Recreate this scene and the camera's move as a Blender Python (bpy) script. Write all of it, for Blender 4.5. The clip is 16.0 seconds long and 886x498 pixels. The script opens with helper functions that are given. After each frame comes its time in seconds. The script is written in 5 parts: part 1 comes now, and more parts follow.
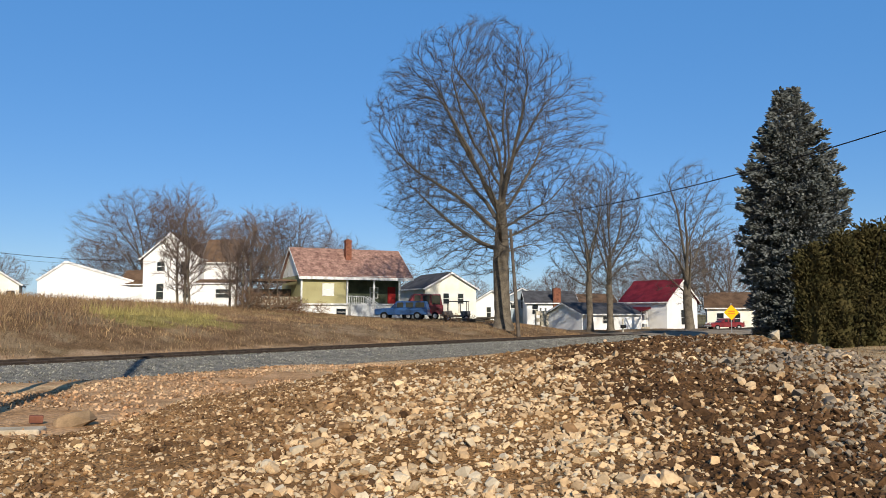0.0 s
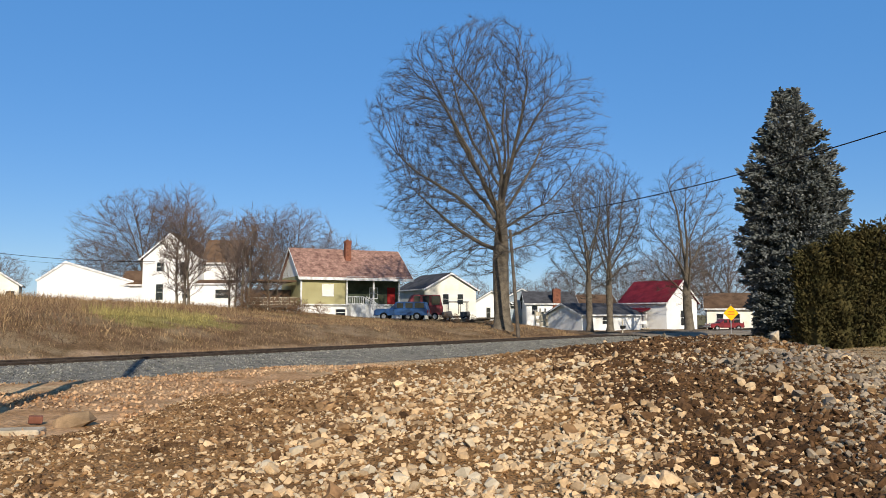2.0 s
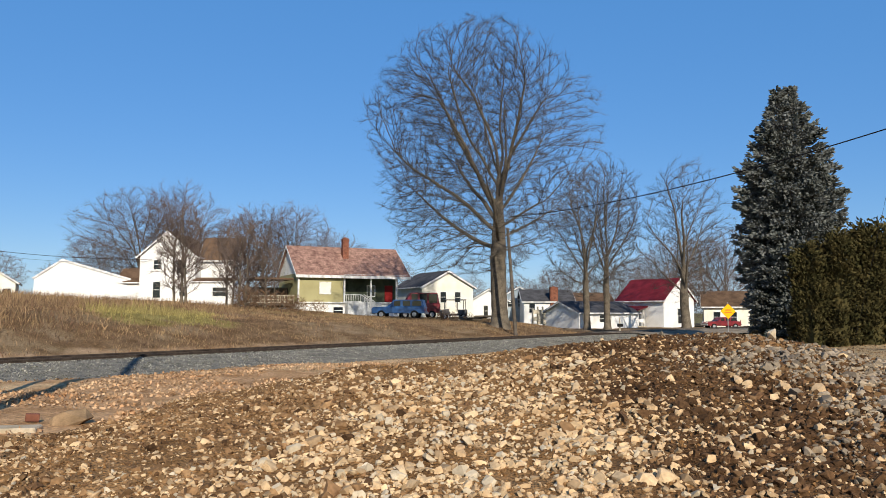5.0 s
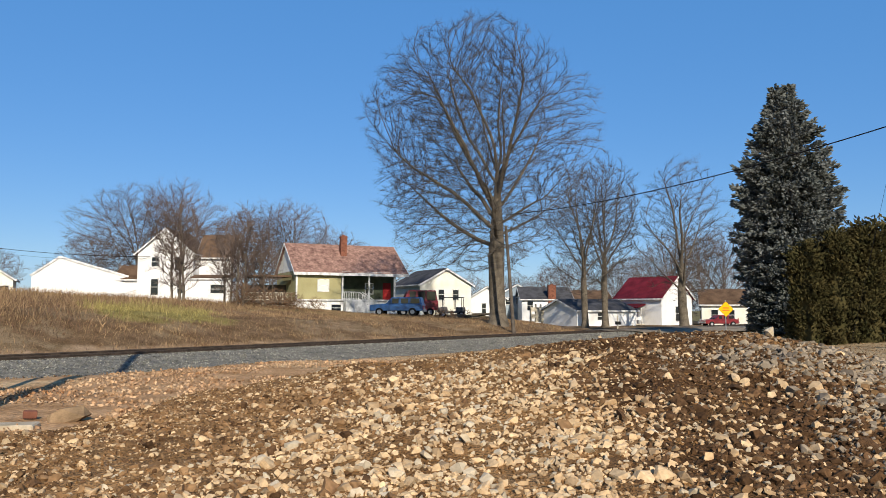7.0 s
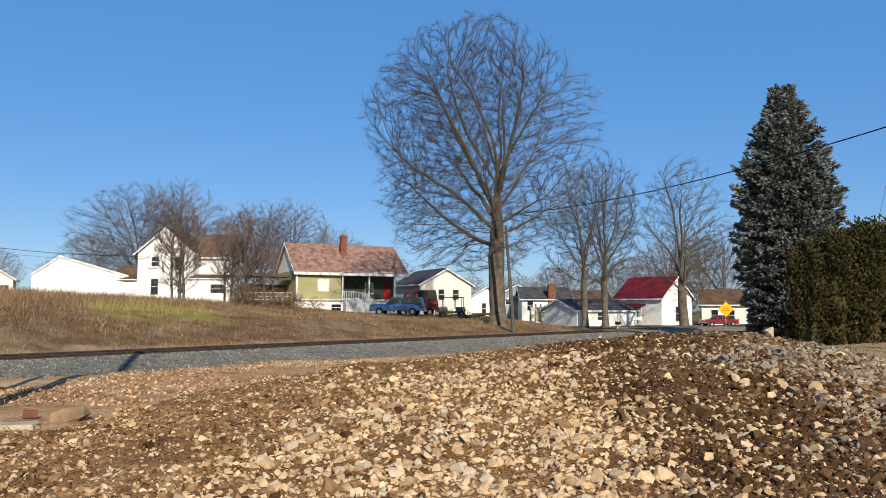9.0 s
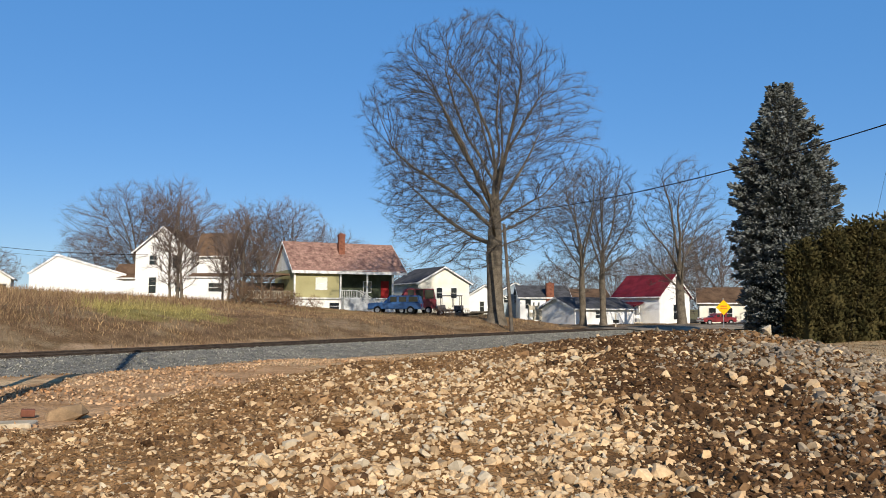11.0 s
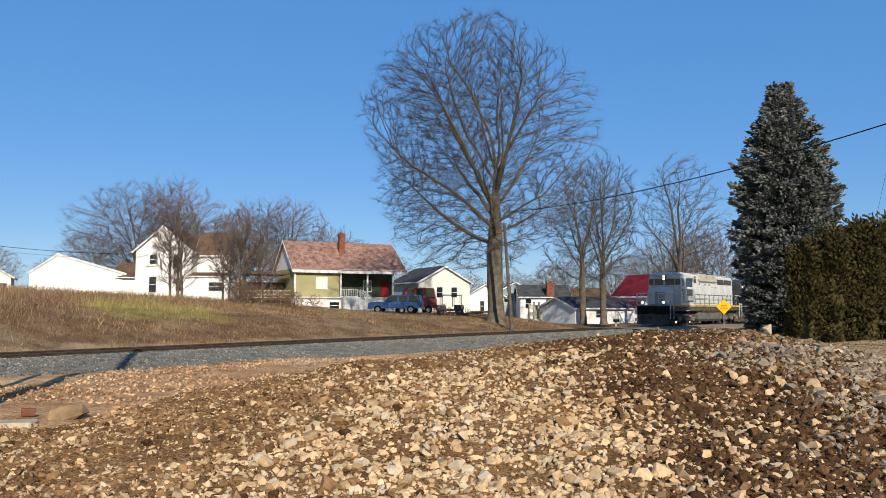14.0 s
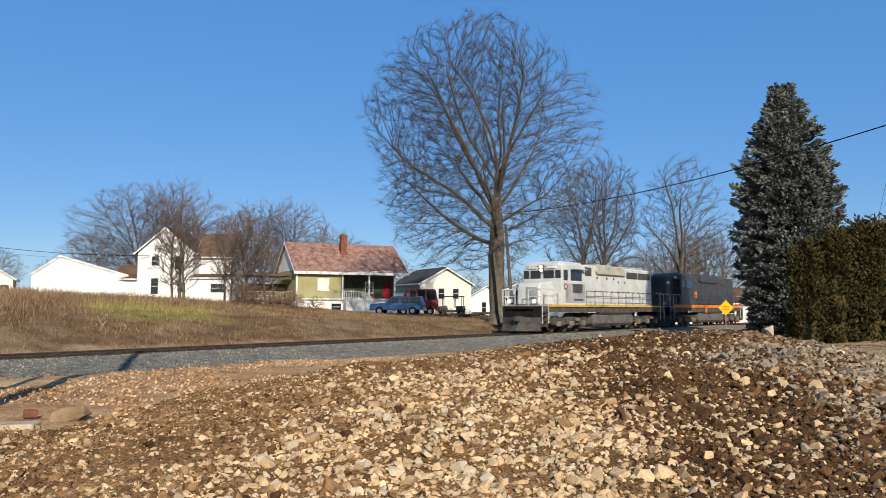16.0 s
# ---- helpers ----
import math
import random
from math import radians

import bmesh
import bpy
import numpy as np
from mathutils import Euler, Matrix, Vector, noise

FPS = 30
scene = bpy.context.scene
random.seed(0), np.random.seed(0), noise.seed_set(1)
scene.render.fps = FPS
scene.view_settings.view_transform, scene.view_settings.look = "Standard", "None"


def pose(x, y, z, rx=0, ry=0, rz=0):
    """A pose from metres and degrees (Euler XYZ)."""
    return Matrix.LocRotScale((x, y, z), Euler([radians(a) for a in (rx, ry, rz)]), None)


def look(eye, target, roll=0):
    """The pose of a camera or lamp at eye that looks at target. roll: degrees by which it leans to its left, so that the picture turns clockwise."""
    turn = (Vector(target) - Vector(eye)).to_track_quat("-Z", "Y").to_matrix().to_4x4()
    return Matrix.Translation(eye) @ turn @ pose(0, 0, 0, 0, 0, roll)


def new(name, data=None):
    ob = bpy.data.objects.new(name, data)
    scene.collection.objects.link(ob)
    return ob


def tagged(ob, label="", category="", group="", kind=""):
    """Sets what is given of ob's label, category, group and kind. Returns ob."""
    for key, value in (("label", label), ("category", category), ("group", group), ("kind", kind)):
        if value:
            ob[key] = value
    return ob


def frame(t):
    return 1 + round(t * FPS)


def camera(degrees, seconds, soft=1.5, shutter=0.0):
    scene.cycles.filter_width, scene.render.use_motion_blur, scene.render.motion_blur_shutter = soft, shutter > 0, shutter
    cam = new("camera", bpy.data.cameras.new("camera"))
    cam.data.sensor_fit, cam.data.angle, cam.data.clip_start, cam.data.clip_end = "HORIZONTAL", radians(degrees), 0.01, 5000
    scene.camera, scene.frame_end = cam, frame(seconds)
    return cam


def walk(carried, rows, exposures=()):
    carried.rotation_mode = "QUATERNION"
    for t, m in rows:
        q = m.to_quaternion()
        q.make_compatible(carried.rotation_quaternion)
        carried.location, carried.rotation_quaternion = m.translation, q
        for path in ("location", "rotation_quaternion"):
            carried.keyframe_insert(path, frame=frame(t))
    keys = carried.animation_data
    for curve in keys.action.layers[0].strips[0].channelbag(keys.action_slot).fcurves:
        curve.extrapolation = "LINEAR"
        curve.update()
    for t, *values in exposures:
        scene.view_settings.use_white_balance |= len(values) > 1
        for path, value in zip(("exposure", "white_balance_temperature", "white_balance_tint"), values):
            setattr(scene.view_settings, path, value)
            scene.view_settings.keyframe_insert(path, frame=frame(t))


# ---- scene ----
cam = camera(60.0, 16.0, soft=0.75, shutter=0.5)
EYE = (0.0, 0.0, 1.5)
# seconds, turn to the right, tilt up, roll, in degrees
TURNS = [
    (0, 0.000, 4.841, 0.000),
    (0.5, 0.074, 4.742, -0.016),
    (1, 0.042, 4.826, -0.029),
    (1.5, -0.049, 4.919, 0.027),
    (2, 0.025, 4.884, 0.018),
    (2.5, 0.088, 4.827, 0.009),
    (3, 0.083, 4.832, 0.016),
    (3.5, 0.100, 4.809, 0.051),
    (4, 0.115, 4.815, 0.057),
    (6.5, 0.376, 4.558, 0.085),
    (7, 0.352, 4.551, 0.130),
    (7.5, 0.349, 4.540, 0.152),
    (8, 0.343, 4.545, 0.174),
    (8.5, 0.348, 4.545, 0.172),
    (9, 0.348, 4.545, 0.172),
    (11.5, 0.534, 4.379, 0.136),
    (12, 0.562, 4.338, 0.163),
    (12.5, 0.600, 4.309, 0.145),
    (13, 0.537, 4.357, 0.161),
    (13.5, 0.529, 4.382, 0.105),
    (14, 0.475, 4.376, 0.134),
    (14.5, 0.436, 4.360, 0.083),
    (15, 0.417, 4.355, 0.073),
    (15.5, 0.430, 4.358, 0.070),
    (16, 0.353, 4.473, 0.078),
]
walk(cam, [(t, pose(*EYE, 0, 0, -turn) @ pose(0, 0, 0, 90 + tilt) @ pose(0, 0, 0, 0, 0, roll)) for t, turn, tilt, roll in TURNS])

# ---- world and sun ----
SUN_AZ, SUN_EL = 13.0, 27.0          # degrees to the right of straight behind the camera; height
to_sun = Vector((math.sin(radians(SUN_AZ)) * math.cos(radians(SUN_EL)),
                 -math.cos(radians(SUN_AZ)) * math.cos(radians(SUN_EL)), math.sin(radians(SUN_EL))))
world = bpy.data.worlds.new("sky")
scene.world = world
world.use_nodes = True
wn = world.node_tree
sky = wn.nodes.new("ShaderNodeTexSky")
sky.sky_type, sky.sun_disc = "NISHITA", False
sky.sun_elevation, sky.sun_rotation = radians(SUN_EL), radians(180 - SUN_AZ)
sky.air_density, sky.dust_density, sky.ozone_density, sky.altitude = 1.0, 0.1, 2.0, 300
vivid = wn.nodes.new("ShaderNodeHueSaturation")
vivid.inputs["Hue"].default_value, vivid.inputs["Saturation"].default_value = 0.51, 1.2
wn.links.new(sky.outputs[0], vivid.inputs["Color"])
clear = wn.nodes.new("ShaderNodeMix")            # an even, clear winter blue over the whole sky
clear.data_type = "RGBA"
side = wn.nodes.new("ShaderNodeTexCoord")
axis = wn.nodes.new("ShaderNodeSeparateXYZ")
fade = wn.nodes.new("ShaderNodeMapRange")          # paler on the sun's side
fade.inputs["From Min"].default_value, fade.inputs["From Max"].default_value = -0.5, 0.35
fade.inputs["To Min"].default_value, fade.inputs["To Max"].default_value = 0.0, 0.55
wn.links.new(side.outputs["Generated"], axis.inputs[0])
wn.links.new(axis.outputs["Y"], fade.inputs["Value"])
wn.links.new(fade.outputs["Result"], clear.inputs["Factor"])
clear.inputs["B"].default_value = (0.9, 3.45, 8.1, 1)
wn.links.new(vivid.outputs[0], clear.inputs["A"])
wn.links.new(clear.outputs["Result"], wn.nodes["Background"].inputs[0])
wn.nodes["Background"].inputs[1].default_value = 0.095
sun = new("sun", bpy.data.lights.new("sun", "SUN"))
sun.data.energy, sun.data.angle, sun.data.color = 5.0, radians(0.53), (1.0, 0.9, 0.75)
sun.matrix_world = look(to_sun * 100, (0, 0, 0))
scene.view_settings.exposure = 0.1


# ---- materials ----
def shader(name, base, rough=0.8, metal=0.0, vary=0.25, scale=6.0, fine=60.0, bump=0.3, dist=0.02, other=None,
           spec=0.06, island=0.0, each=0.0, attr=""):
    """A surface with variation at two scales: colour drifts towards `other`, and fine relief."""
    m = bpy.data.materials.new(name)
    m.use_nodes = True
    t = m.node_tree
    n, k = t.nodes, t.links
    b = n["Principled BSDF"]
    b.inputs["Roughness"].default_value, b.inputs["Metallic"].default_value = rough, metal
    b.inputs["Specular IOR Level"].default_value = spec
    co = n.new("ShaderNodeTexCoord")
    big, small = n.new("ShaderNodeTexNoise"), n.new("ShaderNodeTexNoise")
    big.inputs["Scale"].default_value, big.inputs["Detail"].default_value = scale, 5
    small.inputs["Scale"].default_value, small.inputs["Detail"].default_value = fine, 4
    k.new(co.outputs["Object"], big.inputs["Vector"])
    k.new(co.outputs["Object"], small.inputs["Vector"])
    other = other or tuple(c * 0.55 for c in base)
    mix = n.new("ShaderNodeMix")
    mix.data_type = "RGBA"
    mix.inputs["A"].default_value, mix.inputs["B"].default_value = (*base, 1), (*other, 1)
    if attr:
        at = n.new("ShaderNodeAttribute")
        at.attribute_name = attr
        k.new(at.outputs["Color"], mix.inputs["A"])
        dk = n.new("ShaderNodeMix")
        dk.data_type, dk.blend_type = "RGBA", "MULTIPLY"
        dk.inputs["Factor"].default_value = 1
        k.new(at.outputs["Color"], dk.inputs["A"])
        dk.inputs["B"].default_value = (0.62, 0.56, 0.48, 1)
        k.new(dk.outputs["Result"], mix.inputs["B"])
    rmp = n.new("ShaderNodeMapRange")
    rmp.inputs["From Min"].default_value, rmp.inputs["From Max"].default_value = 0.38, 0.68
    k.new(big.outputs["Fac"], rmp.inputs["Value"])
    k.new(rmp.outputs["Result"], mix.inputs["Factor"])
    hsv = n.new("ShaderNodeHueSaturation")
    k.new(mix.outputs["Result"], hsv.inputs["Color"])
    val = n.new("ShaderNodeMapRange")
    val.inputs["From Min"].default_value, val.inputs["From Max"].default_value = 0.25, 0.75
    val.inputs["To Min"].default_value, val.inputs["To Max"].default_value = 1 - vary, 1 + vary
    k.new(small.outputs["Fac"], val.inputs["Value"])
    out = val.outputs["Result"]
    for amount, node, sock in ((island, "ShaderNodeNewGeometry", "Random Per Island"), (each, "ShaderNodeObjectInfo", "Random")):
        if amount:
            g = n.new(node)
            mr = n.new("ShaderNodeMapRange")
            mr.inputs["To Min"].default_value, mr.inputs["To Max"].default_value = 1 - amount, 1 + amount
            k.new(g.outputs[sock], mr.inputs["Value"])
            mu = n.new("ShaderNodeMath")
            mu.operation = "MULTIPLY"
            k.new(out, mu.inputs[0])
            k.new(mr.outputs["Result"], mu.inputs[1])
            out = mu.outputs[0]
    k.new(out, hsv.inputs["Value"])
    k.new(hsv.outputs["Color"], b.inputs["Base Color"])
    if bump:
        bp = n.new("ShaderNodeBump")
        bp.inputs["Strength"].default_value, bp.inputs["Distance"].default_value = bump, dist
        k.new(small.outputs["Fac"], bp.inputs["Height"])
        k.new(bp.outputs["Normal"], b.inputs["Normal"])
    return m


def glowing(name, colour, strength):
    m = bpy.data.materials.new(name)
    m.use_nodes = True
    b = m.node_tree.nodes["Principled BSDF"]
    b.inputs["Base Color"].default_value = (*colour, 1)
    b.inputs["Emission Color"].default_value = (*colour, 1)
    b.inputs["Emission Strength"].default_value = strength
    return m


def pane_glass(name, tint=(0.02, 0.025, 0.03)):
    m = shader(name, tint, 0.08, 0, 0.1, 2, 10, 0, spec=0.5)
    return m


M = dict(
    ground=shader("ground_cover", (0.2, 0.15, 0.09), 0.95, vary=0.45, scale=1.3, fine=14, bump=0.9, dist=0.06, attr="zone"),
    mound=shader("heaped_clay", (0.23, 0.14, 0.075), 0.95, vary=0.5, scale=1.6, fine=35, bump=1.0, dist=0.05, attr="zone"),
    darkclay=shader("damp_clay_clods", (0.145, 0.08, 0.04), 0.95, vary=0.4, scale=3, fine=30, bump=0.8, dist=0.02, island=0.4, each=0.3),
    dirt=shader("clay_dirt", (0.28, 0.15, 0.06), 0.95, vary=0.5, scale=1.6, fine=35, bump=1.0, dist=0.05, other=(0.14, 0.083, 0.045)),
    rock=shader("limestone_rubble", (0.47, 0.34, 0.2), 0.85, vary=0.2, scale=2.5, fine=30, bump=0.5, dist=0.01, other=(0.33, 0.22, 0.12), island=0.28, each=0.28),
    brownrock=shader("clay_coated_stone", (0.25, 0.15, 0.073), 0.9, vary=0.3, scale=3, fine=25, bump=0.5, dist=0.01, other=(0.16, 0.09, 0.045), island=0.35, each=0.28),
    greyrock=shader("grey_rubble", (0.24, 0.19, 0.13), 0.85, vary=0.2, scale=2.5, fine=30, bump=0.5, dist=0.01, other=(0.16, 0.13, 0.1), island=0.4, each=0.4),
    ballast=shader("ballast_stone", (0.25, 0.235, 0.19), 0.9, vary=0.5, scale=3, fine=22, bump=1.0, dist=0.06, other=(0.14, 0.135, 0.125)),
    grain=shader("ballast_grain", (0.3, 0.285, 0.235), 0.85, vary=0.15, scale=2, fine=40, bump=0.2, other=(0.14, 0.135, 0.115), island=0.55),
    rail=shader("rusty_rail", (0.085, 0.065, 0.052), 0.65, 0.3, vary=0.3, scale=4, fine=60),
    tie=shader("creosoted_tie", (0.06, 0.045, 0.035), 0.9, vary=0.4, scale=5, fine=50, each=0.3),
    road=shader("gravel_road", (0.3, 0.25, 0.18), 0.95, vary=0.3, scale=0.8, fine=20, bump=0.6, dist=0.03, other=(0.19, 0.15, 0.11)),
    white=shader("white_siding", (0.8, 0.8, 0.79), 0.6, vary=0.04, scale=0.7, fine=8, bump=0.05, other=(0.72, 0.71, 0.68)),
    cream=shader("cream_siding", (0.78, 0.76, 0.69), 0.6, vary=0.04, scale=0.7, fine=8, bump=0.05, other=(0.7, 0.67, 0.55)),
    yellow=shader("faded_yellow_siding", (0.37, 0.34, 0.18), 0.7, vary=0.06, scale=0.8, fine=8, bump=0.05, other=(0.32, 0.29, 0.15)),
    darkwall=shader("dark_porch_wall", (0.1, 0.12, 0.08), 0.8, vary=0.1, scale=1, fine=9),
    redpaint=shader("red_paint", (0.35, 0.03, 0.03), 0.6, vary=0.1, scale=1, fine=9),
    bluegrey=shader("blue_grey_siding", (0.33, 0.4, 0.46), 0.6, vary=0.06, scale=1, fine=9),
    redshingle=shader("red_asphalt_shingle", (0.33, 0.2, 0.155), 0.9, vary=0.4, scale=1.6, fine=4, other=(0.18, 0.1, 0.08)),
    brownshingle=shader("brown_asphalt_shingle", (0.15, 0.095, 0.06), 0.9, vary=0.2, scale=0.9, fine=6),
    greyshingle=shader("grey_asphalt_shingle", (0.085, 0.085, 0.09), 0.9, vary=0.2, scale=0.9, fine=6),
    redmetal=shader("red_metal_roof", (0.17, 0.02, 0.028), 0.5, 0.0, vary=0.1, scale=0.9, fine=6),
    brick=shader("old_brick", (0.24, 0.1, 0.065), 0.9, vary=0.3, scale=3, fine=14),
    trim=shader("white_trim", (0.8, 0.8, 0.78), 0.5, vary=0.05, scale=2, fine=10, bump=0),
    glass=pane_glass("dark_window_glass"),
    bark=shader("grey_bark", (0.165, 0.138, 0.105), 0.95, vary=0.35, scale=2, fine=12, bump=0.8, dist=0.03),
    twig=shader("bare_twigs", (0.115, 0.103, 0.09), 0.95, vary=0.2, scale=0.6, fine=6, bump=0),
    redtwig=shader("reddish_twigs", (0.17, 0.13, 0.112), 0.95, vary=0.2, scale=0.6, fine=6, bump=0),
    spruce=shader("blue_spruce_needles", (0.15, 0.16, 0.155), 0.9, vary=0.3, scale=0.9, fine=9, bump=0, other=(0.08, 0.09, 0.078), island=0.35, spec=0.05),
    cedar=shader("arborvitae_leaves", (0.066, 0.054, 0.022), 0.9, vary=0.3, scale=1.2, fine=9, bump=0, other=(0.034, 0.034, 0.014), island=0.5, spec=0.05),
    straw=shader("dry_grass_blades", (0.34, 0.23, 0.12), 0.9, vary=0.2, scale=0.5, fine=4, bump=0, other=(0.19, 0.13, 0.08), island=0.45),
    greenblade=shader("winter_green_blades", (0.3, 0.25, 0.09), 0.9, vary=0.2, scale=0.5, fine=4, bump=0, other=(0.26, 0.21, 0.09), island=0.4),
    brownblade=shader("brown_weed_stems", (0.2, 0.12, 0.07), 0.9, vary=0.2, scale=0.5, fine=4, bump=0, other=(0.1, 0.065, 0.045), island=0.45),
    wood=shader("weathered_pole_wood", (0.13, 0.11, 0.09), 0.9, vary=0.3, scale=3, fine=30),
    black=shader("black_rubber", (0.02, 0.02, 0.02), 0.7, vary=0.2, scale=3, fine=30),
    cable=shader("black_cable", (0.02, 0.02, 0.022), 0.6, vary=0.1, scale=1, fine=5, bump=0),
    signyellow=shader("sign_yellow", (0.85, 0.45, 0.01), 0.4, vary=0.04, scale=2, fine=10, bump=0, other=(0.8, 0.4, 0.01)),
    steel=shader("galvanised_steel", (0.45, 0.45, 0.46), 0.45, 0.7, vary=0.1, scale=3, fine=20),
    locowhite=shader("weathered_white_paint", (0.58, 0.59, 0.58), 0.5, spec=0.25, vary=0.1, scale=0.9, fine=7, bump=0.05, other=(0.47, 0.475, 0.45)),
    locogrey=shader("grey_loco_paint", (0.36, 0.37, 0.38), 0.5, spec=0.25, vary=0.08, scale=1, fine=7, bump=0.04),
    locodark=shader("dark_loco_paint", (0.05, 0.052, 0.058), 0.45, spec=0.35, vary=0.12, scale=1, fine=7, bump=0.04),
    locoorange=shader("orange_loco_stripe", (0.75, 0.22, 0.03), 0.5, vary=0.08, scale=1, fine=7, bump=0.04),
    locoyellow=shader("yellow_loco_stripe", (0.62, 0.38, 0.05), 0.5, vary=0.1, scale=1, fine=7, bump=0.04),
    underframe=shader("sooty_underframe", (0.1, 0.092, 0.085), 0.8, 0.0, vary=0.35, scale=2, fine=14),
    blackgrille=shader("dark_grille", (0.09, 0.095, 0.1), 0.7, 0.2, vary=0.2, scale=2, fine=30),
    locotan=shader("tan_weathered_paint", (0.48, 0.46, 0.38), 0.6, vary=0.08, scale=1, fine=7, bump=0.04),
    rust=shader("rusty_casting", (0.24, 0.19, 0.15), 0.85, 0.0, vary=0.3, scale=3, fine=20),
    tankgrey=shader("dusty_tank_paint", (0.15, 0.14, 0.13), 0.8, vary=0.2, scale=1.5, fine=10),
    ditchlamp=glowing("ditch_lamp", (1.0, 0.93, 0.8), 1.1),
    headlamp=glowing("lit_headlamp", (1.0, 0.82, 0.6), 3.0),
    bluepaint=shader("blue_car_paint", (0.035, 0.115, 0.31), 0.3, vary=0.05, scale=2, fine=9, bump=0, spec=0.6),
    maroonpaint=shader("maroon_car_paint", (0.22, 0.02, 0.03), 0.3, vary=0.05, scale=2, fine=9, bump=0, spec=0.6),
    leaf=shader("dead_leaves", (0.48, 0.33, 0.2), 0.85, vary=0.2, scale=0.6, fine=6, bump=0, other=(0.36, 0.2, 0.1), island=0.45),
    redcar=shader("red_car_paint", (0.22, 0.015, 0.02), 0.3, vary=0.05, scale=2, fine=9, bump=0, spec=0.6),
    greycloth=shader("grey_weathered_metal", (0.16, 0.15, 0.15), 0.6, vary=0.2, scale=2, fine=9, bump=0),
    planks=shader("bleached_wood", (0.62, 0.56, 0.44), 0.85, vary=0.15, scale=3, fine=20),
    pale=shader("pale_limestone", (0.56, 0.47, 0.34), 0.85, vary=0.15, scale=3, fine=30, bump=0.4, dist=0.01, other=(0.44, 0.35, 0.23), each=0.15, island=0.15),
    concrete=shader("old_concrete", (0.3, 0.205, 0.12), 0.9, vary=0.15, scale=2, fine=25, bump=0.4, dist=0.01),
)


# ---- building helpers ----
def part(name, bm, material, parent, label=""):
    """Links a bmesh as one mesh object under a thing or a part."""
    me = bpy.data.meshes.new(name)
    bm.to_mesh(me)
    bm.free()
    return hang(name, me, material, parent, label)


def hang(name, me, material, parent=None, label=""):
    if material:
        me.materials.append(material)
    ob = new(name, me)
    if parent:
        ob.parent = parent
    if label:
        ob["label"] = label
    return ob


def raw(name, verts, faces, material, parent=None, label="", smooth=False):
    me = bpy.data.meshes.new(name)
    me.from_pydata([tuple(v) for v in verts] if not isinstance(verts, np.ndarray) else verts.tolist(), [],
                   faces if not isinstance(faces, np.ndarray) else faces.tolist())
    if smooth:
        me.polygons.foreach_set("use_smooth", [True] * len(me.polygons))
    return hang(name, me, material, parent, label)


def thing(name, m, label, category, group="", kind=""):
    ob = new(name)
    ob.matrix_world = m
    return tagged(ob, label, category, group, kind)


def box(bm, x0, y0, z0, x1, y1, z1, bevel=0.0, turn=None):
    r = bmesh.ops.create_cube(bm, size=1)["verts"]
    bmesh.ops.transform(bm, verts=r, matrix=Matrix.Translation(((x0 + x1) / 2, (y0 + y1) / 2, (z0 + z1) / 2))
                        @ Matrix.Diagonal((x1 - x0, y1 - y0, z1 - z0, 1)))
    if bevel:
        es = list({e for v in r for e in v.link_edges})
        r = bmesh.ops.bevel(bm, geom=es, offset=bevel, segments=1, affect="EDGES")["verts"]
    if turn:
        bmesh.ops.transform(bm, verts=r, matrix=turn)
    return r


def boxed(name, dims, material, parent, label="", bevel=0.0):
    bm = bmesh.new()
    box(bm, *dims, bevel=bevel)
    return part(name, bm, material, parent, label)


def rod(bm, a, b, r0, r1=None, sides=8):
    a, b = Vector(a), Vector(b)
    d = b - a
    v = bmesh.ops.create_cone(bm, cap_ends=True, segments=sides, radius1=r0, radius2=r0 if r1 is None else r1, depth=d.length)["verts"]
    bmesh.ops.transform(bm, verts=v, matrix=Matrix.Translation((a + b) / 2) @ d.to_track_quat("Z", "Y").to_matrix().to_4x4())


def rodded(name, a, b, r, material, parent, sides=8, label=""):
    bm = bmesh.new()
    rod(bm, a, b, r, sides=sides)
    return part(name, bm, material, parent, label)


def prism(name, profile, y0, y1, material, parent, label="", bevel=0.0):
    """A profile in x and z, drawn out along y."""
    bm = bmesh.new()
    a = [bm.verts.new((x, y0, z)) for x, z in profile]
    b = [bm.verts.new((x, y1, z)) for x, z in profile]
    n = len(profile)
    bm.faces.new(a)
    bm.faces.new(b[::-1])
    for i in range(n):
        bm.faces.new((a[i], b[i], b[(i + 1) % n], a[(i + 1) % n]))
    bmesh.ops.recalc_face_normals(bm, faces=bm.faces)
    if bevel:
        bmesh.ops.bevel(bm, geom=list(bm.edges), offset=bevel, segments=1, affect="EDGES")
    return part(name, bm, material, parent, label)


# ---- the lie of the land ----
TRACK_DEG = 38.5
AL = (math.sin(radians(TRACK_DEG)), math.cos(radians(TRACK_DEG)))       # along the track, away
AC = (AL[1], -AL[0])                                                     # across it, to the camera's side
T0 = (-14.29, 24.47)


def on_track(m, q=0.0):
    return T0[0] + AL[0] * m + AC[0] * q, T0[1] + AL[1] * m + AC[1] * q


def sstep(a, b, x):
    t = np.clip((x - a) / (b - a), 0, 1)
    return t * t * (3 - 2 * t)


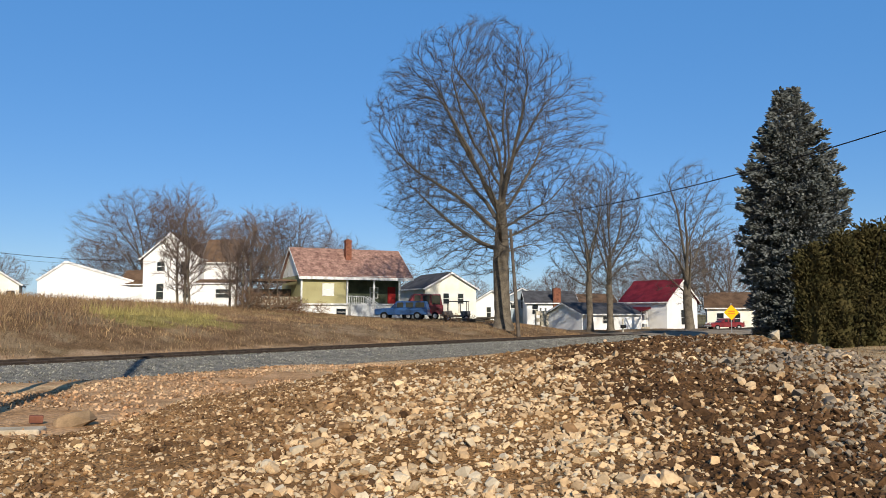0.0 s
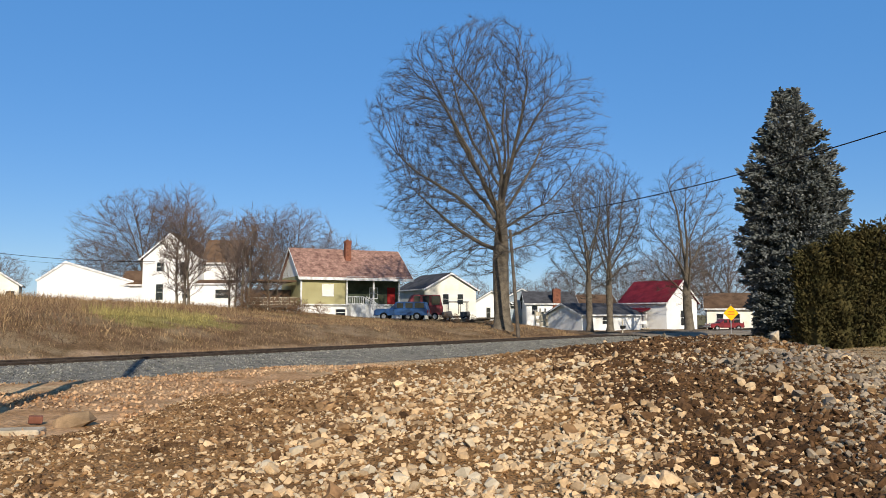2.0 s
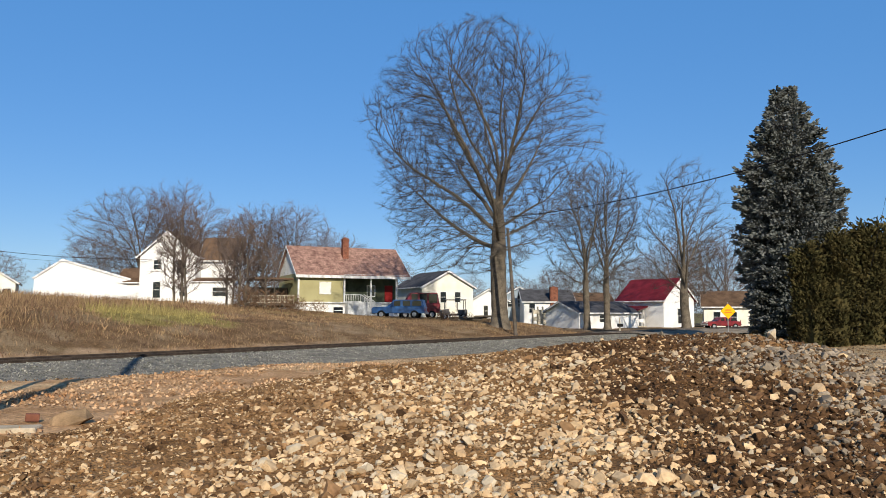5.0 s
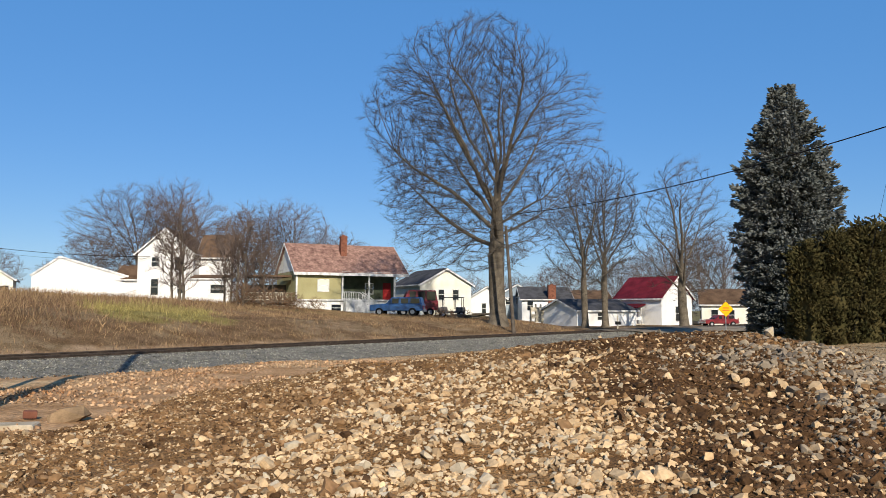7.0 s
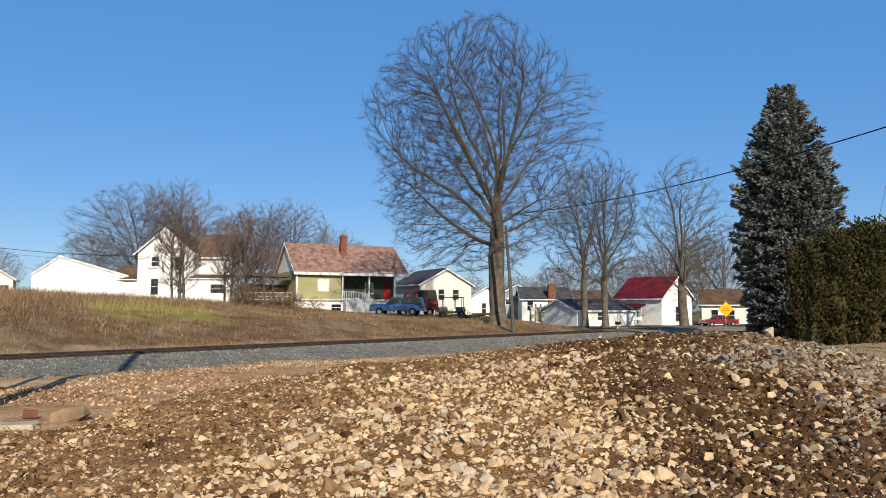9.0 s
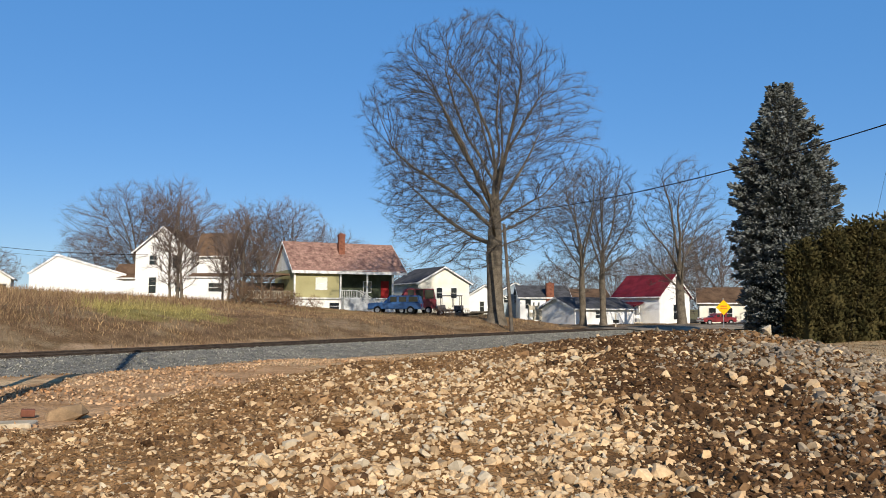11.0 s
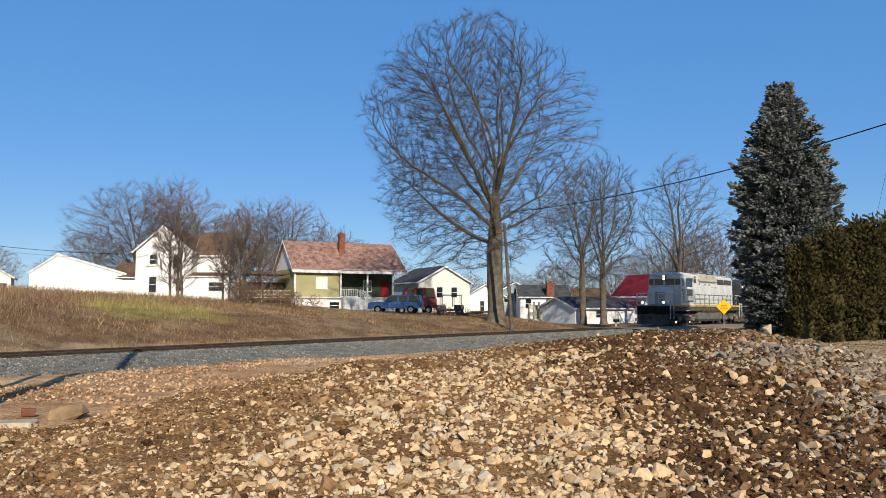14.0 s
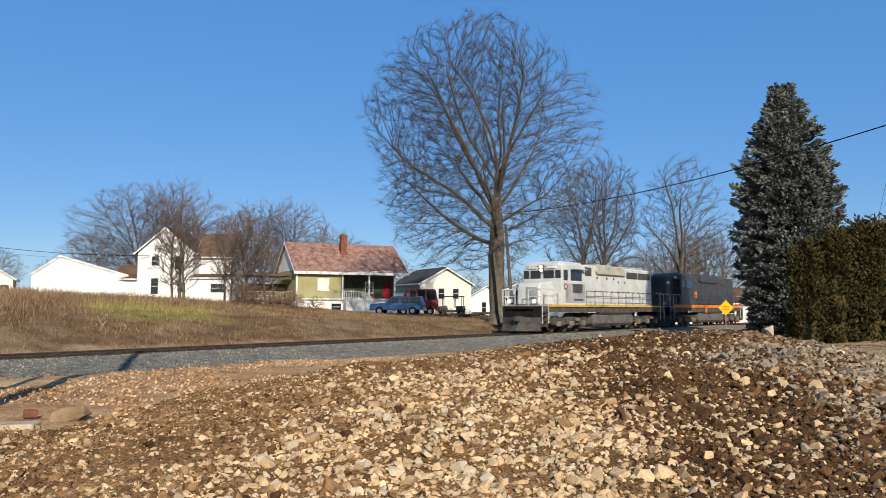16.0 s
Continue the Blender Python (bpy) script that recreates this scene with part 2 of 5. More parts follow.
def land(x, y):
    x, y = np.asarray(x, float), np.asarray(y, float)
    q = (x - T0[0]) * AC[0] + (y - T0[1]) * AC[1]
    top = np.interp(x, [-60, -33, -25, -14, -9, -3, 5, 14, 40], [3.2, 2.8, 2.2, 1.6, 1.15, 0.85, 0.8, -0.3, -0.35])
    far = -0.42 + (top + 0.42) * (0.85 * sstep(-3.4, -11, q) + 0.15 * sstep(-11, -24, q))
    m = (x - T0[0]) * AL[0] + (y - T0[1]) * AL[1]
    rim = 0.15 + 0.28 * (1 - sstep(3, 14, m))                    # the trackside ditch ends at a low rim
    near = -0.5 + rim * sstep(6.9, 8.1, q) + (0.5 - rim) * sstep(14, 24, q)
    near = near + 0.5 * sstep(16, 28, x) * sstep(30, 40, y) * sstep(5, 12, q)
    return np.where(q < 0, far, near)


def land_z(x, y):
    return float(land(x, y))


CREST_X = [-9, -5.6, -4.3, -3, -1.3, 0, 1, 1.9, 4.1, 5, 6.3, 6.9, 8.5, 11, 14]
CREST_Z = [-0.1, 0.02, 0.1, 0.3, 0.61, 0.72, 0.87, 0.99, 1.15, 1.13, 0.82, 0.66, 0.55, 0.2, -0.4]


def mound_z(x, y):
    """The rubble mound: a long heap whose crest lies twelve metres off."""
    crest = np.interp(x, CREST_X, CREST_Z)
    base = land(x, y) - 0.12
    up = sstep(3.0, 12.2, y)
    down = 1 - sstep(12.2, 16.0, y)
    dip = 0.35 * sstep(8.8, 10.6, y) * sstep(-3.9, -5.0, x)
    return base - dip + (crest - base) * np.where(y < 12.2, up, down) + 0.2 * np.where(y < 12.2, (1 - up) * sstep(1.2, 4.2, y), 0)


# ---- ground, track, road ----
def grid_mesh(name, xs, ys, height, material, colour=None, smooth=True):
    gx, gy = np.meshgrid(xs, ys)
    z = height(gx, gy)
    v = np.stack([gx, gy, z], -1).reshape(-1, 3)
    w, h = len(xs), len(ys)
    i = np.arange(w * h).reshape(h, w)
    f = np.stack([i[:-1, :-1], i[:-1, 1:], i[1:, 1:], i[1:, :-1]], -1).reshape(-1, 4)
    ob = raw(name, v, f, material, smooth=smooth)
    if colour is not None:
        at = ob.data.color_attributes.new("zone", "FLOAT_COLOR", "POINT")
        c = np.ones((len(v), 4), np.float32)
        c[:, :3] = colour(v[:, 0], v[:, 1])
        at.data.foreach_set("color", c.ravel())
    return ob


def fuzz(x, y, s, seed=0):
    return np.array([noise.noise((a * s + seed, b * s, seed * 1.7)) for a, b in zip(np.ravel(x), np.ravel(y))]).reshape(np.shape(x))


def zone(x, y):
    q = (x - T0[0]) * AC[0] + (y - T0[1]) * AC[1]
    n = fuzz(x, y, 0.25, 3) + 0.6 * fuzz(x, y, 0.9, 5)
    c = np.empty((len(x), 3))
    c[:] = (0.27, 0.2, 0.115)                                    # dry grass
    bank = (q < -2.5)
    lawn = bank & (x > -22 + 4 * n) & (q < -20 + 3 * n)
    c[bank] = (0.19, 0.125, 0.07)
    c[bank & (n > 0.05)] = (0.24, 0.175, 0.105)
    c[bank & (n > 0.4)] = (0.3, 0.22, 0.14)
    c[lawn] = (0.22, 0.19, 0.09)
    c[(q < -2.5) & (q > -5.3 + 0.8 * n)] = (0.36, 0.25, 0.15)
    green = bank & (np.hypot((x + 15.6) / 3.4, (y - 43) / 5) + 0.5 * n < 1)
    c[green] = (0.26, 0.22, 0.08)
    leaf = (q > 3.6) & (y < 26) & (x < 4)
    c[leaf] = (0.54, 0.33, 0.17)
    c[leaf & (n > 0.1)] = (0.58, 0.4, 0.22)
    c[(q > 3.2) & (q < 6.2 + 1.8 * n)] = (0.6, 0.43, 0.25)
    tan = (q > 3.6) & (x > 4)
    c[tan] = (0.54, 0.35, 0.155)
    m = (x - T0[0]) * AL[0] + (y - T0[1]) * AL[1]
    c[(q > 3.0) & (q < 9 + 2 * n) & (m > 42)] = (0.52, 0.42, 0.28)
    c[(q > 5) & (x > 9) & (y > 24) & (y < 37 + n)] = (0.48, 0.36, 0.21)
    return c


xs = np.unique(np.concatenate([np.linspace(-2500, -120, 12), np.linspace(-120, -45, 16), np.linspace(-45, 60, 180), np.linspace(60, 140, 14), np.linspace(140, 2500, 12)]))
ys = np.unique(np.concatenate([np.linspace(-600, -20, 8), np.linspace(-20, 10, 16), np.linspace(10, 110, 200), np.linspace(110, 200, 14), np.linspace(200, 3000, 14)]))


def rough_land(x, y):
    z = land(x, y)
    q = (x - T0[0]) * AC[0] + (y - T0[1]) * AC[1]
    near = (np.abs(x) < 60) & (y < 110) & (y > 8)
    z = z + np.where(near & (q < -4), 0.10 * fuzz(x, y, 0.35, 1) + 0.05 * fuzz(x, y, 1.1, 2), 0)
    return z + np.where(near & (q > 4), 0.05 * fuzz(x, y, 0.5, 8), 0)


ground = grid_mesh("ground", xs, ys, rough_land, M["ground"], zone)
tagged(ground, "dry winter grass and leaf-strewn clay ground", "ground", kind="structure")

TRACK_FROM, TRACK_TO = -60.0, 300.0


def along(name, profile, m0, m1, steps, material, parent=None, label=""):
    """A profile across the track (to the camera's side, up), drawn along it."""
    bm = bmesh.new()
    rings = []
    for i in range(steps + 1):
        m = m0 + (m1 - m0) * i / steps
        rings.append([bm.verts.new((*on_track(m, q), z)) for q, z in profile])
    for a, b in zip(rings, rings[1:]):
        for i in range(len(profile) - 1):
            bm.faces.new((a[i], a[i + 1], b[i + 1], b[i]))
    return part(name, bm, material, parent, label)


ballast = along("ballast_bed", [(-4.6, -0.6), (-3.2, -0.42), (-1.9, -0.1), (1.9, -0.1), (3.0, -0.27), (4.3, -0.5)], TRACK_FROM, TRACK_TO, 90, M["ballast"])
tagged(ballast, "grey crushed stone ballast bed under the railway track", "ballast", kind="structure")

track = thing("railway_track", Matrix(), "single railway track with dark rusty rails on wooden ties", "railway track", kind="structure")
RAIL = [(-0.075, -0.175), (-0.07, -0.15), (-0.012, -0.13), (-0.012, -0.05), (-0.036, -0.04), (-0.036, -0.005), (-0.028, 0), (0.028, 0),
        (0.036, -0.005), (0.036, -0.04), (0.012, -0.05), (0.012, -0.13), (0.07, -0.15), (0.075, -0.175)]
for q in (0.755, -0.755):
    along("rail", [(q + a, z) for a, z in RAIL], TRACK_FROM, TRACK_TO, 60, M["rail"], track, "rusty steel rail")


# ---- trees without leaves ----
class Tubes:
    def __init__(self):
        self.v, self.f, self.n = [], [], 0

    def add(self, pts, radii, sides):
        pts = np.asarray(pts, float)
        d = np.gradient(pts, axis=0)
        d /= np.linalg.norm(d, axis=1)[:, None] + 1e-9
        ref = np.array([0.31, 0.87, 0.38]) if abs(d[0][1]) < 0.9 else np.array([0.9, 0.1, 0.4])
        a = np.cross(d, ref)
        a /= np.linalg.norm(a, axis=1)[:, None] + 1e-9
        b = np.cross(d, a)
        th = np.arange(sides) * 2 * math.pi / sides
        ring = pts[:, None] + np.asarray(radii)[:, None, None] * (np.cos(th)[None, :, None] * a[:, None] + np.sin(th)[None, :, None] * b[:, None])
        k = len(pts)
        self.v.append(ring.reshape(-1, 3))
        i = np.arange(k * sides).reshape(k, sides) + self.n
        j = np.roll(i, -1, axis=1)
        self.f.append(np.stack([i[:-1], j[:-1], j[1:], i[1:]], -1).reshape(-1, 4))
        self.n += k * sides

    def mesh(self, name):
        me = bpy.data.meshes.new(name)
        me.from_pydata(np.concatenate(self.v).tolist(), [], np.concatenate(self.f).tolist())
        me.polygons.foreach_set("use_smooth", [True] * len(me.polygons))
        return me


def cones(P, D, L, r):
    """Fine twigs: three-sided cones from P along D, L long and r thick at the foot."""
    ref = np.where(np.abs(D[:, 1:2]) < 0.9, np.array([[0.31, 0.87, 0.38]]), np.array([[0.9, 0.1, 0.4]]))
    a = np.cross(D, ref)
    a /= np.linalg.norm(a, axis=1)[:, None] + 1e-9
    b = np.cross(D, a)
    ring = [P + r[:, None] * (math.cos(t) * a + math.sin(t) * b) for t in (0, 2.1, 4.2)]
    v = np.stack(ring + [P + D * L[:, None]], 1).reshape(-1, 3)
    o = (np.arange(len(P)) * 4)[:, None]
    return v, np.concatenate([o + np.array(t) for t in ([0, 1, 3], [1, 2, 3], [2, 0, 3])])


def bare_tree(seed, outline, fork, girth, limbs, buds, step=0.45, shift=0.0, twigs=3, reach=0.9, thin=0.008, lift=0.2, rise=(35, 75), top=0.55, lean=0.0):
    """Meshes of the trunk with limbs and of the twigs. The crown fills an outline of (height, half width) by growing
    towards buds strewn in it; limbs leave the trunk between the fork and top of the height."""
    rng = np.random.default_rng(seed)
    hz, hr = zip(*outline)
    height = hz[-1]
    z = rng.uniform(hz[0], height, buds * 4)
    th = rng.uniform(0, 2 * math.pi, buds * 4)
    skin = np.interp(z, hz, hr) * (1 + 0.13 * np.sin(3 * th + seed + 0.3 * z) + 0.1 * np.sin(7 * th + 0.7 * z + seed))
    f = rng.random(buds * 4) ** 0.42
    ok = rng.random(buds * 4) < (skin / max(hr)) ** 1.6
    A = np.stack([f * skin * np.cos(th) + shift, f * skin * np.sin(th), z], -1)[ok][:buds]
    pos, par, way = [np.array([0, 0, -0.3])], [-1], [np.array([0, 0, 1.0])]

    def chain(start, d, length, bend):
        k = start
        for _ in range(max(1, int(length / step))):
            d = d + rng.normal(0, 0.055, 3) + np.array([0, 0, bend])
            d = d / np.linalg.norm(d)
            pos.append(pos[k] + d * step)
            par.append(k)
            way.append(d)
            k = len(pos) - 1
        return k

    stem = [0]
    k = 0
    while pos[k][2] < height * top:
        h = pos[k][2] / height
        d = np.array([lean + 0.025 * math.sin(9 * h + seed), 0.03 * math.sin(7 * h), 1.0])
        k = chain(k, d / np.linalg.norm(d), step, 0)
        stem.append(k)
    for i in range(limbs):
        f = (i + rng.uniform(0.2, 0.8)) / limbs
        h = fork + (height * top - fork) * f
        k = min(stem, key=lambda n: abs(pos[n][2] - h))
        az = i * 2.4 + rng.normal(0, 0.3)
        el = radians(rise[0] + (rise[1] - rise[0]) * f + rng.normal(0, 5))
        d = np.array([math.cos(az) * math.cos(el), math.sin(az) * math.cos(el), math.sin(el)])
        share = rng.uniform(0.62, 0.86)
        while pos[k][2] < height * (0.1 + share) and math.hypot(pos[k][0] - shift, pos[k][1]) < share * np.interp(pos[k][2], hz, hr):
            k = chain(k, d, step, 0.018)
            d = way[k]
    P = np.array(pos)
    live = P[:, 2] > fork * 0.8
    near_d, near_n = np.full(len(A), 1e9), np.zeros(len(A), int)
    new_i = np.where(live)[0]
    born = {}
    heart = np.array([0, 0, fork])
    for _ in range(160):
        if not len(new_i):
            break
        Q = np.array([pos[i] for i in new_i])
        for c in range(0, len(Q), 400):
            dd = np.linalg.norm(A[:, None] - Q[None, c:c + 400], axis=2)
            m = dd.argmin(1)
            dm = dd[np.arange(len(A)), m]
            better = dm < near_d
            near_d[better], near_n[better] = dm[better], np.asarray(new_i)[c + m[better]]
        keep = near_d > step * 1.25
        A, near_d, near_n = A[keep], near_d[keep], near_n[keep]
        if not len(A):
            break
        pull = {}
        act = near_d < step * 11
        if not act.any():
            break
        for n, u in zip(near_n[act], (A[act] - np.array([pos[n] for n in near_n[act]])) / near_d[act][:, None]):
            pull[n] = pull.get(n, 0) + u
        new_i = []
        for n, u in pull.items():
            born[n] = born.get(n, 0) + 1
            if born[n] > 2:
                continue
            out = pos[n] - heart
            d = u / (np.linalg.norm(u) + 1e-9) + 0.7 * way[n] + 0.6 * out / (np.linalg.norm(out) + 1e-9) + np.array([0, 0, lift * 0.4]) + rng.normal(0, 0.1, 3)
            d /= np.linalg.norm(d)
            pos.append(pos[n] + d * step)
            par.append(n)
            way.append(d)
            new_i.append(len(pos) - 1)
        if len(pos) > 16000:
            break
    P, W = np.array(pos), np.array(way)
    n = len(P)
    area, kids = np.zeros(n), [[] for _ in range(n)]
    for i in range(n - 1, -1, -1):
        if not area[i]:
            area[i] = thin ** 2.2
        if par[i] >= 0:
            area[par[i]] += area[i]
            kids[par[i]].append(i)
    rad = area ** (1 / 2.2)
    rad = thin * (rad / thin) ** (math.log(girth / thin) / math.log(rad[0] / thin))
    flare = girth * 0.5 * np.exp(-np.maximum(P[:, 2], 0) / 0.45) * (np.hypot(P[:, 0], P[:, 1]) < 1)
    wood, fine = Tubes(), Tubes()
    starts = [(0, 0)]
    while starts:
        a, b = starts.pop()
        run = [a] if a == b else [a, b]
        k = b
        while kids[k]:
            main = max(kids[k], key=lambda c: rad[c])
            starts += [(k, c) for c in kids[k] if c != main]
            run.append(main)
            k = main
        if len(run) < 2:
            continue
        r = rad[run] + flare[run]
        if a != b:
            r[0] = min(r[0], r[1] * 1.25)
        r[-1] = thin * 0.7
        thick = r[0] > 0.06
        (wood if thick else fine).add(P[run], r, 10 if r[0] > 0.2 else 6 if thick else 3)
    tips = np.where(rad < thin * 3.2)[0]
    T = np.repeat(tips, twigs)
    R = P[T] - heart
    D = W[T] + 0.35 * R / np.linalg.norm(R, axis=1)[:, None] + rng.normal(0, 0.42, (len(T), 3)) + np.array([0, 0, 0.12])
    D /= np.linalg.norm(D, axis=1)[:, None]
    S = P[T] - W[T] * (rng.random(len(T)) * step)[:, None]
    v, fc = cones(S, D, reach * rng.uniform(0.4, 1.1, len(T)), np.full(len(T), thin * 0.85))
    crown = bpy.data.meshes.new("crown")
    base = np.concatenate(fine.v)
    quads = np.concatenate(fine.f).tolist()
    crown.from_pydata(np.concatenate([base, v]).tolist(), [], quads + (fc + len(base)).tolist())
    return wood.mesh("trunk"), crown


def plant(name, meshes, m, label, twig, group=""):
    ob = thing(name, m, label, "tree", group)
    for nm, me, mat in (("trunk", meshes[0], M["bark"]), ("crown", meshes[1], twig)):
        if not me.materials:
            me.materials.append(mat)
        o = new(nm, me)
        o.parent = ob
    return ob


def at(x, y, turn=0.0, size=1.0, sink=0.05):
    return pose(x, y, land_z(x, y) - sink, 0, 0, turn) @ Matrix.Diagonal((size, size, size, 1))


big = bare_tree(4, [(4.4, 3.3), (7, 6.2), (10, 7.9), (14, 8.6), (18, 8.1), (21, 6.6), (23.4, 4.5), (25.1, 1.5)], 5.8, 0.66, 17, 10000,
                step=0.42, shift=-1.8, twigs=6, reach=1.0, thin=0.0075, rise=(15, 74), top=0.52)
plant("bare_tree", big, at(4.8, 62), "tall bare broad-crowned tree with thick grey trunk", M["twig"])
slim = bare_tree(11, [(3.4, 1.5), (6, 4.0), (10, 5.0), (14, 4.2), (16.6, 2.4), (17.6, 0.6)], 4.0, 0.33, 10, 2200, step=0.42, twigs=5, reach=1.0, rise=(30, 80), top=0.5)
twin = bare_tree(15, [(4.5, 1.5), (7, 3.4), (11, 4.2), (15, 3.6), (17.4, 2.2), (18.2, 0.6)], 4.2, 0.34, 11, 2200, step=0.42, twigs=6, reach=1.0, rise=(40, 80), top=0.5, lift=0.3)
forked = bare_tree(23, [(3.2, 1.5), (6, 3.8), (10, 4.8), (14, 3.8), (16.5, 2.6), (18.0, 0.8)], 3.0, 0.47, 9, 1500, step=0.44, twigs=5, reach=1.0, rise=(35, 80), top=0.45)
round_a = bare_tree(31, [(1.6, 4.0), (5, 8.0), (9, 9.2), (12, 8.3), (15, 5.6), (16.6, 2.0)], 2.2, 0.42, 14, 3200, step=0.6, twigs=6, reach=1.5, thin=0.009, rise=(25, 78), top=0.5)
round_b = bare_tree(37, [(1.6, 3.0), (5, 6.2), (9, 7.2), (13, 5.8), (16, 3.2), (17.0, 1.0)], 2.2, 0.38, 13, 2300, step=0.6, twigs=6, reach=1.5, thin=0.009, rise=(30, 80), top=0.5)
for ms, x, y, turn, size in ((slim, 15.3, 80, 0, 0.98), (twin, 17.8, 82, 130, 1.0), (forked, 25.6, 80, 20, 1.0)):
    plant("bare_tree", ms, at(x, y, turn, size), "bare upright tree with grey trunk beside the road", M["twig"], "roadside trees")
FAR = [(-46.5, 118, 1.02, round_a), (-40.5, 119, 1.1, round_b), (-54.5, 124, 0.66, round_a), (-27, 118, 0.93, round_b), (-23, 121, 0.98, round_b), (-31, 124, 0.85, round_a), (-17.5, 126, 0.78, round_b),
       (-13, 130, 0.66, round_b), (-9.5, 134, 0.6, round_a), (6, 150, 0.45, round_a), (14, 140, 0.5, round_a), (19, 132, 0.55, round_b), (23, 135, 0.62, round_a), (29, 125, 0.6, round_b),
       (34, 125, 0.66, round_a), (38.5, 112, 0.78, round_b), (44, 118, 0.85, round_a), (-75, 130, 0.5, round_a), (-67, 134, 0.42, round_b), (31.5, 104, 0.74, round_b)]
for i, (x, y, size, ms) in enumerate(FAR):
    plant("bare_tree", ms, at(x, y, 47 * i, size), "bare tree behind the houses with fine reddish-brown twigs", M["redtwig"], "trees behind the houses")


# ---- evergreens ----
def spray_mesh(rng, base, d, ln, wide=(0.16, 0.28)):
    """Many small needle sprays, each a three-sided spindle from base along d, ln long."""
    n = len(base)
    d = d / np.linalg.norm(d, axis=1)[:, None]
    side = np.cross(d, rng.normal(0, 1, (n, 3)))
    side /= np.linalg.norm(side, axis=1)[:, None]
    nor = np.cross(d, side)
    w = (ln * rng.uniform(*wide, n))[:, None]
    ln = ln[:, None]
    mid = base + d * ln * 0.45
    v = np.stack([base, mid + side * w, mid - side * w * 0.5 + nor * w * 0.85, mid - side * w * 0.5 - nor * w * 0.85, base + d * ln], 1).reshape(-1, 3)
    o = (np.arange(n) * 5)[:, None]
    return v, np.concatenate([o + np.array(t) for t in ([0, 2, 1], [0, 3, 2], [0, 1, 3], [4, 1, 2], [4, 2, 3], [4, 3, 1])])


def spruce_tree(x, y, height):
    ob = thing("spruce_tree", at(x, y), "tall dense blue-grey spruce with two tops and layered needle boughs", "tree")
    rng = np.random.default_rng(7)
    wood, boughs, sprays = Tubes(), Tubes(), []
    girth_z = [0, 0.08, 0.3, 0.46, 0.54, 0.63, 0.73, 0.83, 0.92, 0.97, 1.0]
    girth_r = [2.4, 3.0, 3.35, 3.4, 3.35, 3.05, 2.6, 1.8, 0.9, 0.42, 0.12]
    for side, tall in ((-1, height * 0.985), (1, height)):
        split = height * 0.62
        if side > 0:
            wood.add([(0, 0, -0.2), (0, 0, split * 0.6), (0, 0, split)], [0.34, 0.24, 0.16], 8)
        wood.add([(0, 0, split), (side * 0.32 - 0.1, 0, height * 0.8), (side * 0.48 - 0.1, 0, tall)], [0.14, 0.09, 0.015], 6)
        z = 0.5
        while z < tall - 0.12:
            f = z / tall
            r = float(np.interp(f, girth_z, girth_r))
            fork = np.interp(z, [split, height * 0.8, tall], [0, side * 0.32 - 0.1, side * 0.48 - 0.1])
            count = int(5 + 4.5 * (1 - f))
            for i in range(count):
                az = 2 * math.pi * (i + rng.random()) / count
                out = np.array([math.cos(az), math.sin(az), 0.0])
                ln = max(0.16, (r - abs(fork) * (out[0] * side > 0) * abs(out[0])) * rng.uniform(0.74, 1.06))
                if f > 0.66 and out[0] * side < -0.35:
                    ln = min(ln, 0.2 + abs(fork) * 1.1)
                lat = np.array([-out[1], out[0], 0.0])
                k = max(3, int(ln / 0.5))
                ts = np.linspace(0, 1, k + 1)
                slope = -0.2 + 0.62 * f ** 1.4
                zz = z + rng.normal(0, 0.1) + ln * ts * slope * (1 - 0.35 * ts) + 0.13 * ln * ts ** 3
                pts = np.stack([out[0] * ln * ts + fork, out[1] * ln * ts, zz], -1)
                boughs.add(pts, np.linspace(0.03, 0.007, k + 1), 3)
                m = int(14 + 30 * ln)
                t = rng.random(m) ** 0.55
                p = np.stack([np.interp(t, ts, pts[:, c]) for c in range(3)], -1)
                spread = rng.uniform(-1, 1, m)[:, None] * (0.12 + 0.32 * ln * np.sin(np.clip(t, 0.15, 0.9) * 3.0)[:, None] * 0.45)
                p = p + lat * spread + np.array([0, 0, 1]) * rng.normal(-0.03, 0.06, m)[:, None]
                d = out * rng.uniform(0.5, 1.1, m)[:, None] + lat * np.sign(spread) * rng.uniform(0.1, 0.9, m)[:, None] + np.array([0, 0, 1.0]) * rng.normal(0.12, 0.4, m)[:, None]
                sprays.append((p, d, rng.uniform(0.18, 0.42, m)))
            z += rng.uniform(0.24, 0.36) * (0.62 + 0.6 * (1 - f))
    hang("trunk", wood.mesh("trunk"), M["bark"], ob)
    hang("branchwork", boughs.mesh("branchwork"), M["bark"], ob)
    P, D, L = (np.concatenate([q[i] for q in sprays]) for i in range(3))
    raw("needles", *spray_mesh(rng, P, D, L), M["spruce"], ob)
    return ob


spruce_tree(23.15, 50.5, 16.75)


